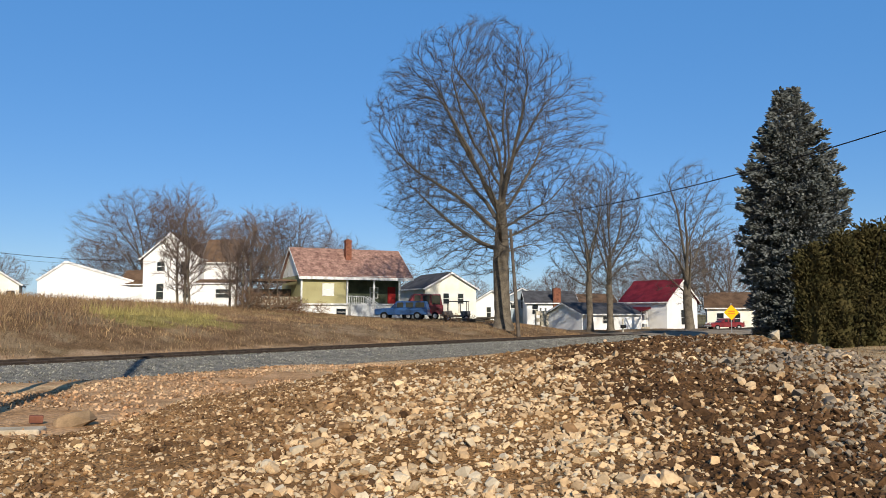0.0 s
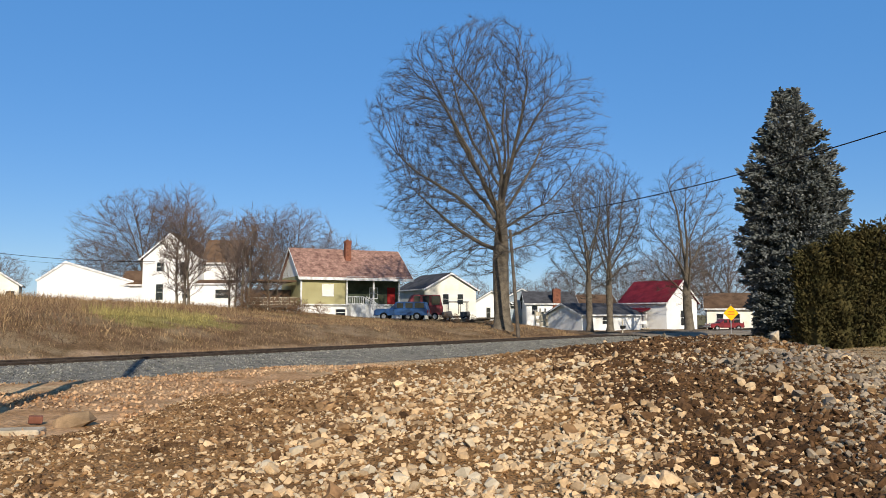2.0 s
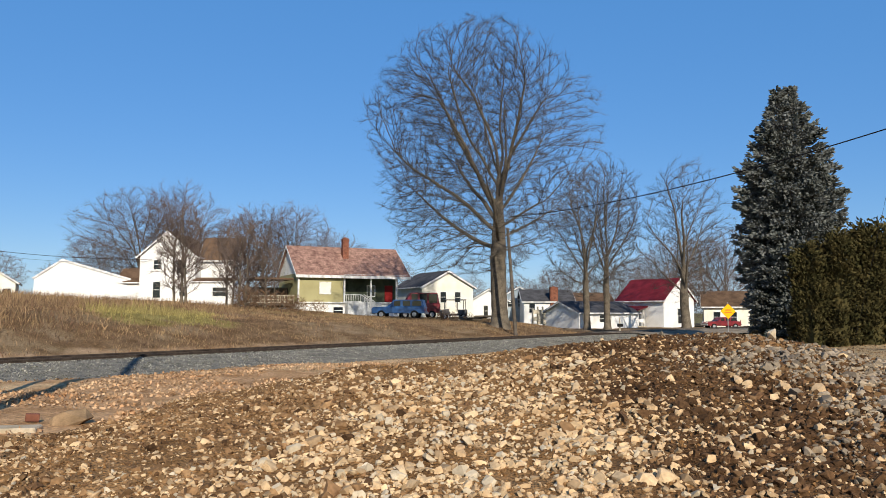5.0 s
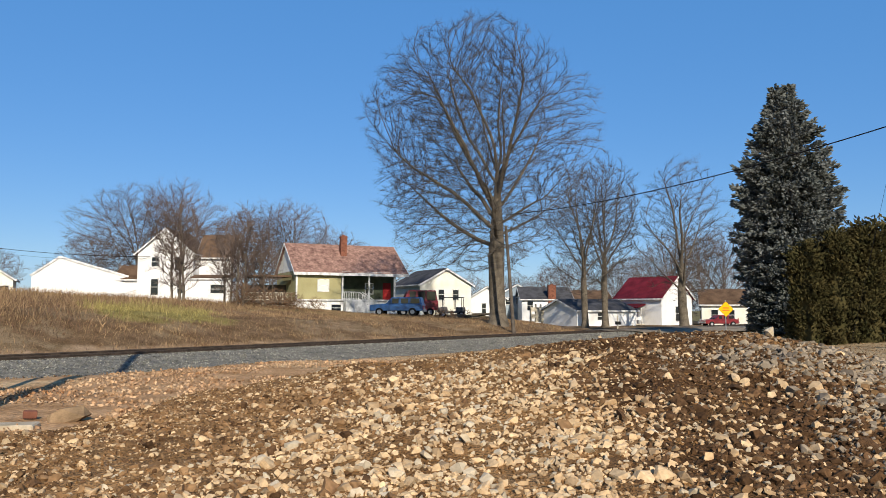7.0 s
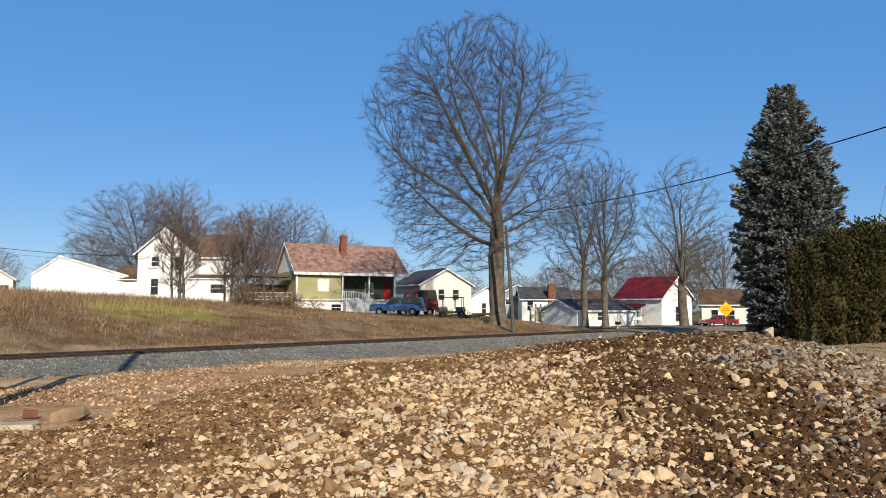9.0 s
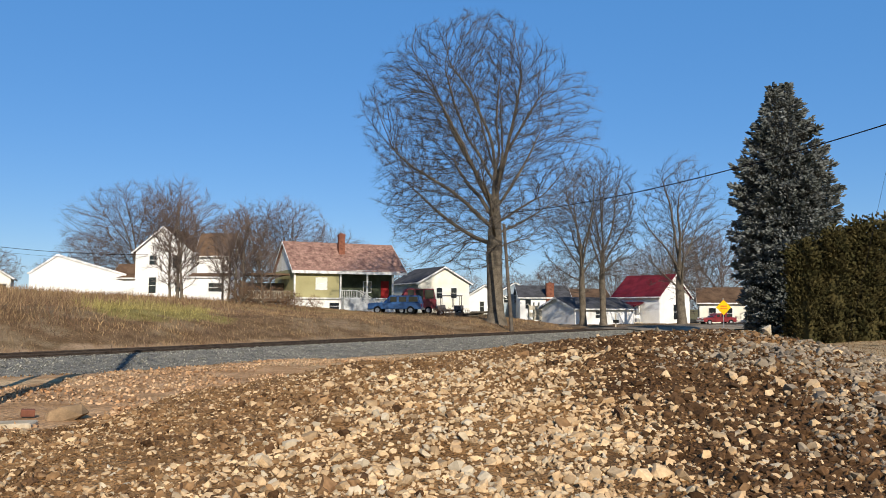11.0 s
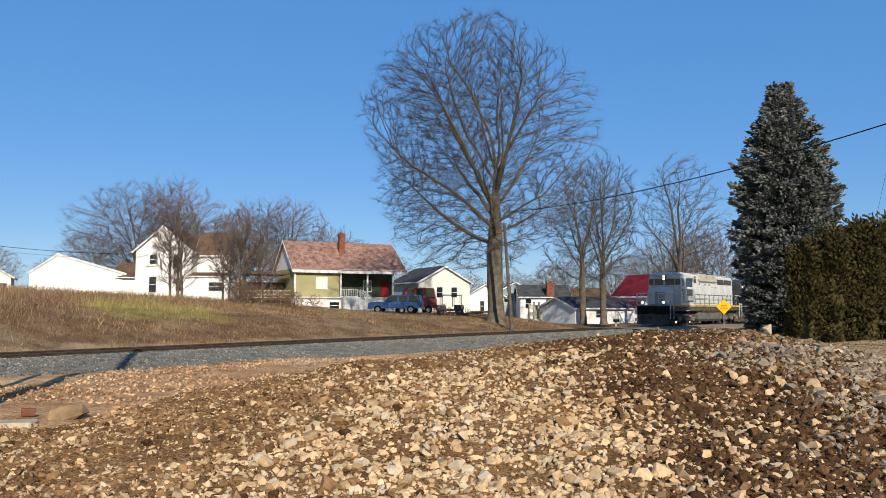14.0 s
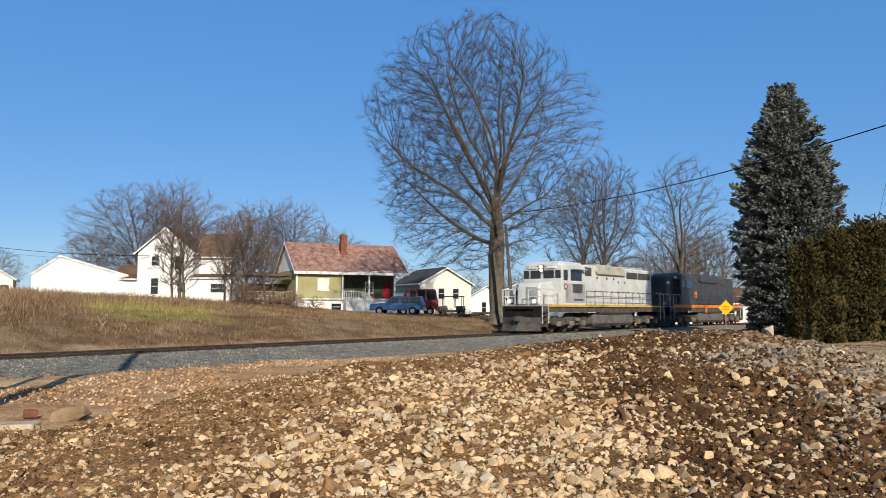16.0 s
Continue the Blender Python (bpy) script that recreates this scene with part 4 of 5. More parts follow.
clay |= (y > 10.6) & (x > 0.8) & (rs.random(len(x)) < 0.6)
grey &= ~clay
pale &= ~clay
plain = ~(grey | pale | clay)
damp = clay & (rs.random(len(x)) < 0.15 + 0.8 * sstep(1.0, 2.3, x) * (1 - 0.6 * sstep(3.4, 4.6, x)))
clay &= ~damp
RSET = ((plain, "rock", 1), (grey, "greyrock", 2), (pale, "pale", 3), (clay, "brownrock", 4), (damp, "darkclay", 5))
for sel, mat, sd in RSET:
    s = rest[sel[rest]]
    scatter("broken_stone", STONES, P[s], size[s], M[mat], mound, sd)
OWN = {}
R = turn_matrices(rs, len(own))
for j, i in enumerate(own):
    mat = "greyrock" if grey[i] else "pale" if pale[i] else "brownrock" if clay[i] else "darkclay" if damp[i] else "rock"
    k = int(rs.integers(0, len(STONES)))
    if (k, mat) not in OWN:
        OWN[k, mat] = STONES[k][0].copy()
        OWN[k, mat].materials.append(M[mat])
    ob = new("stone", OWN[k, mat])
    ob.parent = mound
    ob.matrix_local = Matrix.Translation(P[i]) @ Matrix(R[j].tolist()).to_4x4() @ Matrix.Diagonal((size[i], size[i], size[i], 1))
x, y = heap_points(rs, 20000, False)
size = rs.uniform(0.015, 0.05, len(x))
P = np.stack([x, y, heap_z(x, y) + size * 0.1], -1)
half = rs.random(len(x)) < 0.5
scatter("stone_chips", PEBBLES, P[half], size[half], M["rock"], mound, 5)
scatter("clods", PEBBLES, P[~half], size[~half] * 1.3, M["dirt"], mound, 6)
# pieces at the mound's foot and on its crest
slab = raw("stone_slab", (STONES[3][1] * np.array([1.0, 1.0, 1.4])), STONES[3][2], M["concrete"])
slab.matrix_world = Matrix.Translation((-5.2, 11.0, land_z(-5.2, 11.0) + 0.05)) @ Euler((0.2, -0.15, 0.4)).to_matrix().to_4x4() @ Matrix.Diagonal((0.62, 0.45, 0.42, 1))
tagged(slab, "tan broken stone slab lying at the foot of the mound", "stone")
lump = raw("boulder", STONES[6][1], STONES[6][2], M["pale"])
lump.matrix_world = Matrix.Translation((5.28, 12.2, float(heap_z(np.array([5.28]), np.array([12.2]))[0]) + 0.07)) @ Matrix.Diagonal((0.22, 0.2, 0.3, 1))
tagged(lump, "pale boulder on the crest of the mound", "stone")
bm = bmesh.new()
box(bm, -0.1, -0.05, -0.02, 0.1, 0.05, 0.06, bevel=0.008)
bk = part("brick", bm, M["brick"], None)
bk.matrix_world = pose(-5.8, 11.1, land_z(-5.8, 11.1) + 0.05, 8, 4, 30) @ Matrix.Diagonal((0.9, 0.9, 1.3, 1))
tagged(bk, "loose red brick lying among dead leaves", "brick")
bm = bmesh.new()
box(bm, -0.8, -0.18, -0.1, 0.8, 0.18, 0.03, bevel=0.02)
cs = part("concrete_strip", bm, M["pale"], None)
cs.matrix_world = pose(-6.1, 10.2, land_z(-6.1, 10.2) + 0.03, 0, 0, 12)
tagged(cs, "pale broken concrete strip set in the ground", "concrete piece")

# ballast grains along the near shoulder
rs = np.random.default_rng(9)
n = 16000
m = rs.uniform(-4, 60, n)
q = rs.uniform(0.9, 4.2, n)
X, Y = T0[0] + AL[0] * m + AC[0] * q, T0[1] + AL[1] * m + AC[1] * q
Z = np.interp(q, [0.9, 1.9, 3.2, 4.3], [-0.1, -0.1, -0.27, -0.5])
size = rs.uniform(0.04, 0.09, n)
scatter("ballast_grains", PEBBLES, np.stack([X, Y, Z + 0.005], -1), size, M["grain"], ballast, 3)

# dead leaves on the low ground
def slivers(name, P, D, L, W, material, label, category, parent=None):
    """Thin bent blades: two triangles each, from P along D, L long and W wide."""
    rs = np.random.default_rng(len(P))
    D = D / np.linalg.norm(D, axis=1)[:, None]
    S = np.cross(D, rs.normal(0, 1, (len(P), 3)))
    S /= np.linalg.norm(S, axis=1)[:, None]
    N = np.cross(D, S)
    mid = P + D * L[:, None] * 0.5 + N * (L * 0.08)[:, None]
    v = np.stack([P, mid + S * W[:, None] / 2, mid - S * W[:, None] / 2, P + D * L[:, None]], 1).reshape(-1, 3)
    o = (np.arange(len(P)) * 4)[:, None]
    f = np.concatenate([o + np.array([0, 1, 2]), o + np.array([1, 3, 2])])
    ob = raw(name, v, f, material, parent)
    return tagged(ob, label, category, kind="stuff")


n = 34000
x, y = rs.uniform(-16, 3, n), rs.uniform(9, 27, n)
q = (x - T0[0]) * AC[0] + (y - T0[1]) * AC[1]
k = (q > 4.5) & ((y > 16.5) | (mound_z(x, y) < land(x, y) + 0.02) | (x < -4) & (y > 9.6)) & (fuzz(x, y, 0.4, 40) + 0.5 * fuzz(x, y, 1.3, 41) > -0.15) & (x > -0.66 * y)
x, y = x[k], y[k]
D = rs.normal(0, 1, (len(x), 3))
D[:, 2] = np.abs(D[:, 2]) * 0.5
base = np.maximum(rough_land(x, y), np.where((y < 17) & (x > -10), mound_z(x, y), -9))
slivers("dead_leaves", np.stack([x, y, base + 0.01], -1), D, rs.uniform(0.04, 0.1, len(x)), rs.uniform(0.03, 0.07, len(x)), M["leaf"], "orange-brown dead leaves strewn on clay", "leaves")

# loose gravel on the open ground
n = 8000
x = np.concatenate([rs.uniform(5, 27, n), T0[0] + AL[0] * (mm := rs.uniform(-6, 45, n)) + AC[0] * (qq := rs.uniform(4.2, 8.5, n))])
y = np.concatenate([rs.uniform(17, 40, n), T0[1] + AL[1] * mm + AC[1] * qq])
q = (x - T0[0]) * AC[0] + (y - T0[1]) * AC[1]
k = (q > 4.2) & (x < 0.66 * y) & (x > -0.64 * y) & (y > 16.5)
x, y = x[k], y[k]
size = rs.uniform(0.03, 0.09, len(x))
G = np.stack([x, y, rough_land(x, y) + 0.01], -1)
half = rs.random(len(x)) < 0.5
scatter("loose_gravel", PEBBLES, G[half], size[half], M["rock"], ground, 8)
scatter("loose_clods", PEBBLES, G[~half], size[~half], M["brownrock"], ground, 10)

# dry grass and weeds on the bank
n = 190000
q = -2.9 - 30 * rs.random(n) ** 1.5
m = rs.uniform(-8, 62, n)
x, y = T0[0] + AL[0] * m + AC[0] * q, T0[1] + AL[1] * m + AC[1] * q
w = fuzz(x, y, 0.3, 50) + 0.5 * fuzz(x, y, 1.2, 51)
tall_here = sstep(-9, -20, x) * sstep(-5, -9, q)
keep = (x > -0.64 * y) & (x < 12) & (rs.random(n) < 0.5 + 0.6 * w + 0.4 * tall_here)
x, y, th = x[keep], y[keep], tall_here[keep]
L = rs.uniform(0.1, 0.26, len(x)) + th * 0.62 * rs.random(len(x)) ** 2.2
D = rs.normal(0, 0.42, (len(x), 3)) + np.array([0, 0, 1.0])
pick = rs.random(len(x))
green = (np.hypot((x + 15.6) / 3.2, (y - 43) / 4.6) + 0.4 * fuzz(x, y, 0.4, 52) < 1)
stem = ~green & (pick < 0.4 + 0.5 * fuzz(x, y, 0.5, 53))
dry = ~green & ~stem
W = rs.uniform(0.012, 0.034, len(x))
G = np.stack([x, y, rough_land(x, y) - 0.03], -1)
slivers("green_weeds", G[green], D[green], L[green], W[green], M["greenblade"], "patch of yellow-green winter grass on the bank", "grass")
slivers("brown_weeds", G[stem], D[stem], L[stem], W[stem], M["brownblade"], "dead brown weed stems on the bank", "grass")
slivers("dry_weeds", G[dry], D[dry], L[dry], W[dry], M["straw"], "tall dry straw-coloured weeds on the bank", "grass")


# shrubs on the bank
sapling = bare_tree(61, [(0.8, 0.6), (3, 1.7), (6, 2.0), (8.4, 1.0), (9.2, 0.3)], 0.8, 0.12, 10, 420, step=0.35, twigs=4, reach=0.9, thin=0.0115, lift=0.5, top=0.6, rise=(35, 70))
thicket = bare_tree(67, [(0.2, 0.9), (1.0, 1.6), (1.9, 1.3), (2.5, 0.5)], 0.2, 0.05, 9, 260, step=0.2, twigs=4, reach=0.6, thin=0.008, lift=0.4, top=0.5, rise=(20, 75))
for i, (x, y, s) in enumerate(((-20.8, 62, 1.0), (-20.2, 61.2, 0.9), (-21.6, 62.5, 0.85), (-16.2, 62, 0.9), (-15.6, 61.6, 0.82), (-17.0, 63, 0.75), (-18.3, 66, 0.8), (-14.4, 64, 0.7))):
    plant("sapling", sapling, at(x, y, 60 * i, s), "thin bare sapling growing on the grassy bank", M["redtwig"], "saplings on the bank")
for i, (x, y, s) in enumerate(((-15.2, 60, 1.0), (-14.0, 61, 0.9), (-12.8, 62, 0.9), (-11.6, 63, 0.75), (-10.4, 65, 0.7), (-12.6, 66, 0.8), (-16.3, 65, 0.9), (0.2, 72, 0.5), (1.2, 71, 0.45), (2.6, 70, 0.45))):
    plant("shrub", thicket, at(x, y, 45 * i, s * 0.72), "bare brown twiggy shrub on the bank", M["brownblade"], "shrubs on the bank")


# ---- poles, wires, signs ----
def utility_pole(x, y, height, r, arm, label, lean=0.0):
    ob = thing("utility_pole", pose(x, y, land_z(x, y), 0, lean, 0), label, "pole")
    bm = bmesh.new()
    rod(bm, (0, 0, -0.5), (0, 0, height), r, r * 0.7, 12)
    part("pole", bm, M["wood"], ob)
    if arm:
        boxed("crossarm", (-arm, -0.06, height - 0.5, arm, 0.06, height - 0.36), M["wood"], ob)
        for i in (-1, 1):
            rodded("insulator", (i * arm * 0.85, 0, height - 0.36), (i * arm * 0.85, 0, height - 0.15), 0.05, M["steel"], ob)
    return ob


utility_pole(5.7, 58.0, 8.2, 0.15, 0, "leaning weathered utility pole beside the big tree", -4.0)
utility_pole(19.3, 31.0, 10.6, 0.16, 0, "tall weathered utility pole beside the hedge")
utility_pole(-6.3, 8.9, 10.6, 0.17, 0.5, "tall utility pole that throws a long shadow over the track")
post = thing("wooden_post", pose(-7.95, 13.0, land_z(-7.95, 13.0)), "short wooden post standing near the track", "post")
rodded("post", (0, 0, -0.3), (0, 0, 2.5), 0.08, M["wood"], post)


def wire(name, a, b, sag, r, label, steps=22):
    tb = Tubes()
    a, b = np.array(a), np.array(b)
    t = np.linspace(0, 1, steps + 1)
    p = a + (b - a) * t[:, None]
    p[:, 2] -= 4 * sag * t * (1 - t)
    tb.add(p, np.full(steps + 1, r), 6)
    return tagged(hang(name, tb.mesh(name), M["cable"]), label, "cable")


wire("overhead_wire", (19.3, 31.0, 9.35), (5.2, 58.0, 8.75), 0.62, 0.028, "thick black overhead wire between two poles")
wire("overhead_wire", (5.2, 58.0, 8.6), (-4.6, 91.0, 5.6), 0.6, 0.014, "thin service wire from the pole to the house")
wire("overhead_wire", (5.2, 58.0, 8.4), (-4.2, 91.0, 6.4), 0.9, 0.014, "thin service wire from the pole to the house")
wire("overhead_wire", (-54, 82, 8.9), (-34.9, 92.9, 7.9), 0.5, 0.03, "black service wire running to the white house")
wire("overhead_wire", (-54, 82, 8.6), (-34.9, 92.9, 7.7), 0.8, 0.014, "thin service wire running to the white house")
wire("guy_wire", (19.3, 31.0, 10.4), (18.75, 35.0, land_z(18.75, 35.0)), 0.0, 0.006, "thin guy wire of the utility pole", 4)


def road_sign():
    x, y = 14.98, 40.0
    z = land_z(x, y)
    ob = thing("road_sign", pose(x, y, z), "yellow diamond warning sign on a steel post", "sign")
    rodded("post", (0, 0.03, -0.3), (0, 0.03, 2.4), 0.03, M["steel"], ob)
    c = 1.93
    bm = bmesh.new()
    box(bm, -0.28, -0.012, -0.28, 0.28, 0.012, 0.28, turn=Matrix.Translation((0, -0.015, c)) @ Matrix.Rotation(radians(45), 4, "Y"))
    part("panel", bm, M["signyellow"], ob)
    for zz, w in ((c + 0.065, 0.17), (c - 0.065, 0.19)):
        boxed("lettering", (-w, -0.034, zz - 0.03, w, -0.03, zz + 0.03), M["locoorange"], ob, "faded unreadable lettering")
    boxed("crosspiece", (-0.3, 0.0, c - 0.03, 0.3, 0.02, c + 0.03), M["steel"], ob)


road_sign()
mb = thing("mailbox", pose(15.4, 66, land_z(15.4, 66)), "small dark box on a pale post by the road", "mailbox")
rodded("post", (0, 0, -0.3), (0, 0, 1.5), 0.06, M["planks"], mb)
boxed("box", (-0.18, -0.25, 0.72, 0.22, 0.2, 0.98), M["black"], mb, bevel=0.03)

# white rack of bleached timber in the yard
rk = thing("timber_rack", pose(11.2, 93, land_z(11.2, 93)), "bleached white timber rack standing in the yard", "rack")
for i in range(5):
    boxed("shelf", (0, 0, 0.05 + i * 0.42, 1.9, 0.9, 0.13 + i * 0.42), M["planks"], rk)
for i in range(4):
    for j in range(3):
        if (2 * i + j) % 4:
            boxed("panel", (0.1 + 0.6 * j, 0.02, 0.135 + i * 0.42, 0.6 + 0.6 * j, 0.05, 0.465 + i * 0.42), M["planks"], rk)
for i in range(4):
    for yy in (0.0, 0.8):
        boxed("upright", (i * 0.6, yy - 0.005, 0, i * 0.6 + 0.1, yy + 0.105, 2.2 if i in (1, 2) else 1.9), M["planks"], rk)


# ---- vehicles ----
def wheel(parent, x, y, r, w, s):
    bm = bmesh.new()
    rod(bm, (x, y - w / 2, r), (x, y + w / 2, r), r, sides=18)
    t = part("wheel", bm, M["black"], parent)
    bm = bmesh.new()
    rod(bm, (x, y + s * (w / 2 - 0.01), r), (x, y + s * (w / 2 + 0.015), r), r * 0.58, r * 0.5, 14)
    part("rim", bm, M["steel"], t)


def car(m, body, cabin, paint, label, width=1.8, r=0.36, wheels=(-1.5, 1.5), glass=True, category="car", roof=None):
    """body and cabin are side outlines (x forward is -x); the wheels stand at z = 0."""
    ob = thing("car", m, label, category)
    h = width / 2
    prism("body", body, -h, h, paint, ob, bevel=0.06)
    prism("cabin", cabin, -h + 0.1, h - 0.1, roof or paint, ob, bevel=0.05)
    xs_ = [p[0] for p in cabin]
    z0, z1 = min(p[1] for p in cabin), max(p[1] for p in cabin)
    lo, hi = min(xs_), max(xs_)
    for s in (-1, 1):
        for a, b in ((0.16, 0.36), (0.4, 0.62), (0.66, 0.93)):
            y = s * (h - 0.095)
            boxed("side_window", (lo + (hi - lo) * a + 0.1, y - 0.01, z0 + 0.07, lo + (hi - lo) * b, y + 0.01, z1 - 0.13), M["glass"], ob)
    top = [p for p in cabin if p[1] > z1 - 0.2]
    ft = min(p[0] for p in top)
    bm = bmesh.new()
    v = [bm.verts.new(p) for p in ((lo - 0.012, -h + 0.22, z0 + 0.05), (lo - 0.012, h - 0.22, z0 + 0.05), (ft - 0.02, h - 0.25, z1 - 0.1), (ft - 0.02, -h + 0.25, z1 - 0.1))]
    bm.faces.new(v)
    part("windscreen", bm, M["glass"], ob)
    for wx in wheels:
        for s in (-1, 1):
            wheel(ob, wx, s * (h - 0.1), r, 0.22, s)
    f, b = min(p[0] for p in body), max(p[0] for p in body)
    boxed("bumper", (f - 0.1, -h + 0.05, 0.42, f + 0.05, h - 0.05, 0.6), M["steel"], ob)
    boxed("bumper", (b - 0.05, -h + 0.05, 0.42, b + 0.1, h - 0.05, 0.6), M["steel"], ob)
    for s in (-1, 1):
        boxed("headlight", (f - 0.02, s * (h - 0.35) - 0.12, 0.72, f + 0.03, s * (h - 0.35) + 0.12, 0.9), M["trim"], ob)
        boxed("tail_light", (b - 0.02, s * (h - 0.2) - 0.07, 0.72, b + 0.03, s * (h - 0.2) + 0.07, 1.0), M["redpaint"], ob)
    return ob


def lot(x, y, turn):
    return pose(x, y, land_z(x, y) + 0.02, 0, 0, turn)


car(lot(-4.0, 77.5, -8), [(-2.75, 0.5), (-2.75, 1.0), (-2.6, 1.1), (-1.2, 1.18), (2.6, 1.18), (2.65, 0.5)], [(-1.15, 1.16), (-0.5, 1.85), (2.35, 1.85), (2.55, 1.16)], M["bluepaint"],
    "blue older sport utility vehicle parked on the grass", 2.0, 0.4, (-1.75, 1.6))
car(lot(-2.4, 83.0, 10), [(-2.4, 0.6), (-2.4, 1.45), (-1.6, 1.6), (2.3, 1.6), (2.3, 0.6)], [(-1.5, 1.58), (-0.9, 2.75), (2.0, 2.75), (2.25, 1.58)], M["maroonpaint"],
    "maroon van with dark roof parked beside the house", 2.0, 0.42, (-1.5, 1.4))
car(lot(33.6, 92.0, 8), [(-2.1, 0.35), (-2.1, 0.75), (-1.0, 0.9), (1.6, 0.92), (2.1, 0.85), (2.1, 0.35)], [(-0.9, 0.88), (-0.2, 1.38), (1.0, 1.38), (1.6, 0.9)], M["redcar"],
    "small red car parked before the cream house", 1.75, 0.32, (-1.35, 1.35))

cart = thing("utility_cart", lot(1.3, 75.5, 5), "dark utility vehicle with a flat roof and open sides", "vehicle")
prism("body", [(-1.3, 0.4), (-1.3, 0.95), (-0.5, 1.05), (-0.4, 0.6), (0.5, 0.6), (0.5, 1.0), (1.3, 1.0), (1.3, 0.4)], -0.75, 0.75, M["greycloth"], cart, bevel=0.05)
boxed("roof", (-0.95, -0.8, 1.9, 1.2, 0.8, 1.98), M["greycloth"], cart, bevel=0.03)
for xx in (-0.8, 0.35, 1.1):
    for yy in (-0.7, 0.7):
        rodded("roof_post", (xx, yy, 0.8), (xx, yy, 1.91), 0.035, M["greycloth"], cart)
for xx in (-0.9, 0.9):
    for s in (-1, 1):
        wheel(cart, xx, s * 0.65, 0.3, 0.2, s)
lp = thing("log_pile", pose(2.6, 72.5, land_z(2.6, 72.5)), "heap of dark cut logs and branches on the grass", "logs")
rs = np.random.default_rng(21)
for i in range(12):
    a = rs.uniform(-0.5, 0.5)
    xx, yy, zz = rs.uniform(-1.6, 1.6), rs.uniform(-0.4, 0.4), 0.1 + 0.16 * (i // 5)
    rodded("log", (xx - 0.8 * math.cos(a), yy - 0.8 * math.sin(a), zz), (xx + 0.8 * math.cos(a), yy + 0.8 * math.sin(a), zz + rs.uniform(0, 0.15)), rs.uniform(0.06, 0.13), M["bark"], lp)


# ---- locomotives ----
WHEELSETS = []


def truck_frame(ob, x):
    t = boxed("truck", (x - 2.35, -1.15, 0.6, x + 2.35, 1.15, 0.95), M["underframe"], ob, bevel=0.06)
    for s in (-1, 1):
        prism("side_frame", [(x - 2.4, 0.55), (x - 2.4, 0.9), (x - 1.9, 1.0), (x - 1.2, 0.78), (x - 0.5, 1.0), (x + 0.5, 1.0), (x + 1.2, 0.78), (x + 1.9, 1.0), (x + 2.4, 0.9), (x + 2.4, 0.55), (x + 1.2, 0.42), (x, 0.55), (x - 1.2, 0.42)],
              s * 1.22 - 0.07, s * 1.22 + 0.07, M["underframe"], t)
        for dx in (-1.7, 0, 1.7):
            boxed("journal_box", (x + dx - 0.2, s * 1.36 - 0.1, 0.38, x + dx + 0.2, s * 1.36 + 0.1, 0.72), M["rust"], t, bevel=0.03)
            rodded("spring", (x + dx + 0.55, s * 1.34, 0.5), (x + dx + 0.55, s * 1.34, 0.85), 0.09, M["underframe"], t)
        boxed("brake_cylinder", (x - 0.95, s * 1.4 - 0.11, 0.7, x - 0.55, s * 1.4 + 0.11, 0.92), M["rust"], t, bevel=0.04)
    for dx in (-1.7, 0, 1.7):
        bm = bmesh.new()
        for s in (-1, 1):
            rod(bm, (0, s * 0.68, 0), (0, s * 0.82, 0), 0.5, sides=20)
            rod(bm, (0.3, s * 0.8, 0), (0.3, s * 0.84, 0), 0.06)
        rod(bm, (0, -0.7, 0), (0, 0.7, 0), 0.09)
        ws = part("wheelset", bm, M["underframe"], t)
        ws.location = (x + dx, 0, 0.5)
        WHEELSETS.append(ws)


def loco_steps(ob, x, s, material):
    bm = bmesh.new()
    for i in range(4):
        box(bm, x - 0.32, s * 1.28 - 0.2, 0.4 + 0.33 * i, x + 0.32, s * 1.28 + 0.2, 0.44 + 0.33 * i)
    box(bm, x - 0.36, s * 1.28 - 0.2, 0.38, x - 0.32, s * 1.28 + 0.2, 1.4)
    box(bm, x + 0.32, s * 1.28 - 0.2, 0.38, x + 0.36, s * 1.28 + 0.2, 1.4)
    part("steps", bm, M["underframe"], ob)
    bm = bmesh.new()
    for dx in (-0.38, 0.38):
        rod(bm, (x + dx, s * 1.5, 0.6), (x + dx, s * 1.5, 2.75), 0.028, sides=6)
        rod(bm, (x + dx, s * 1.5, 2.75), (x + dx, s * 1.1, 2.85), 0.028, sides=6)
    part("grab_rail", bm, material, ob)


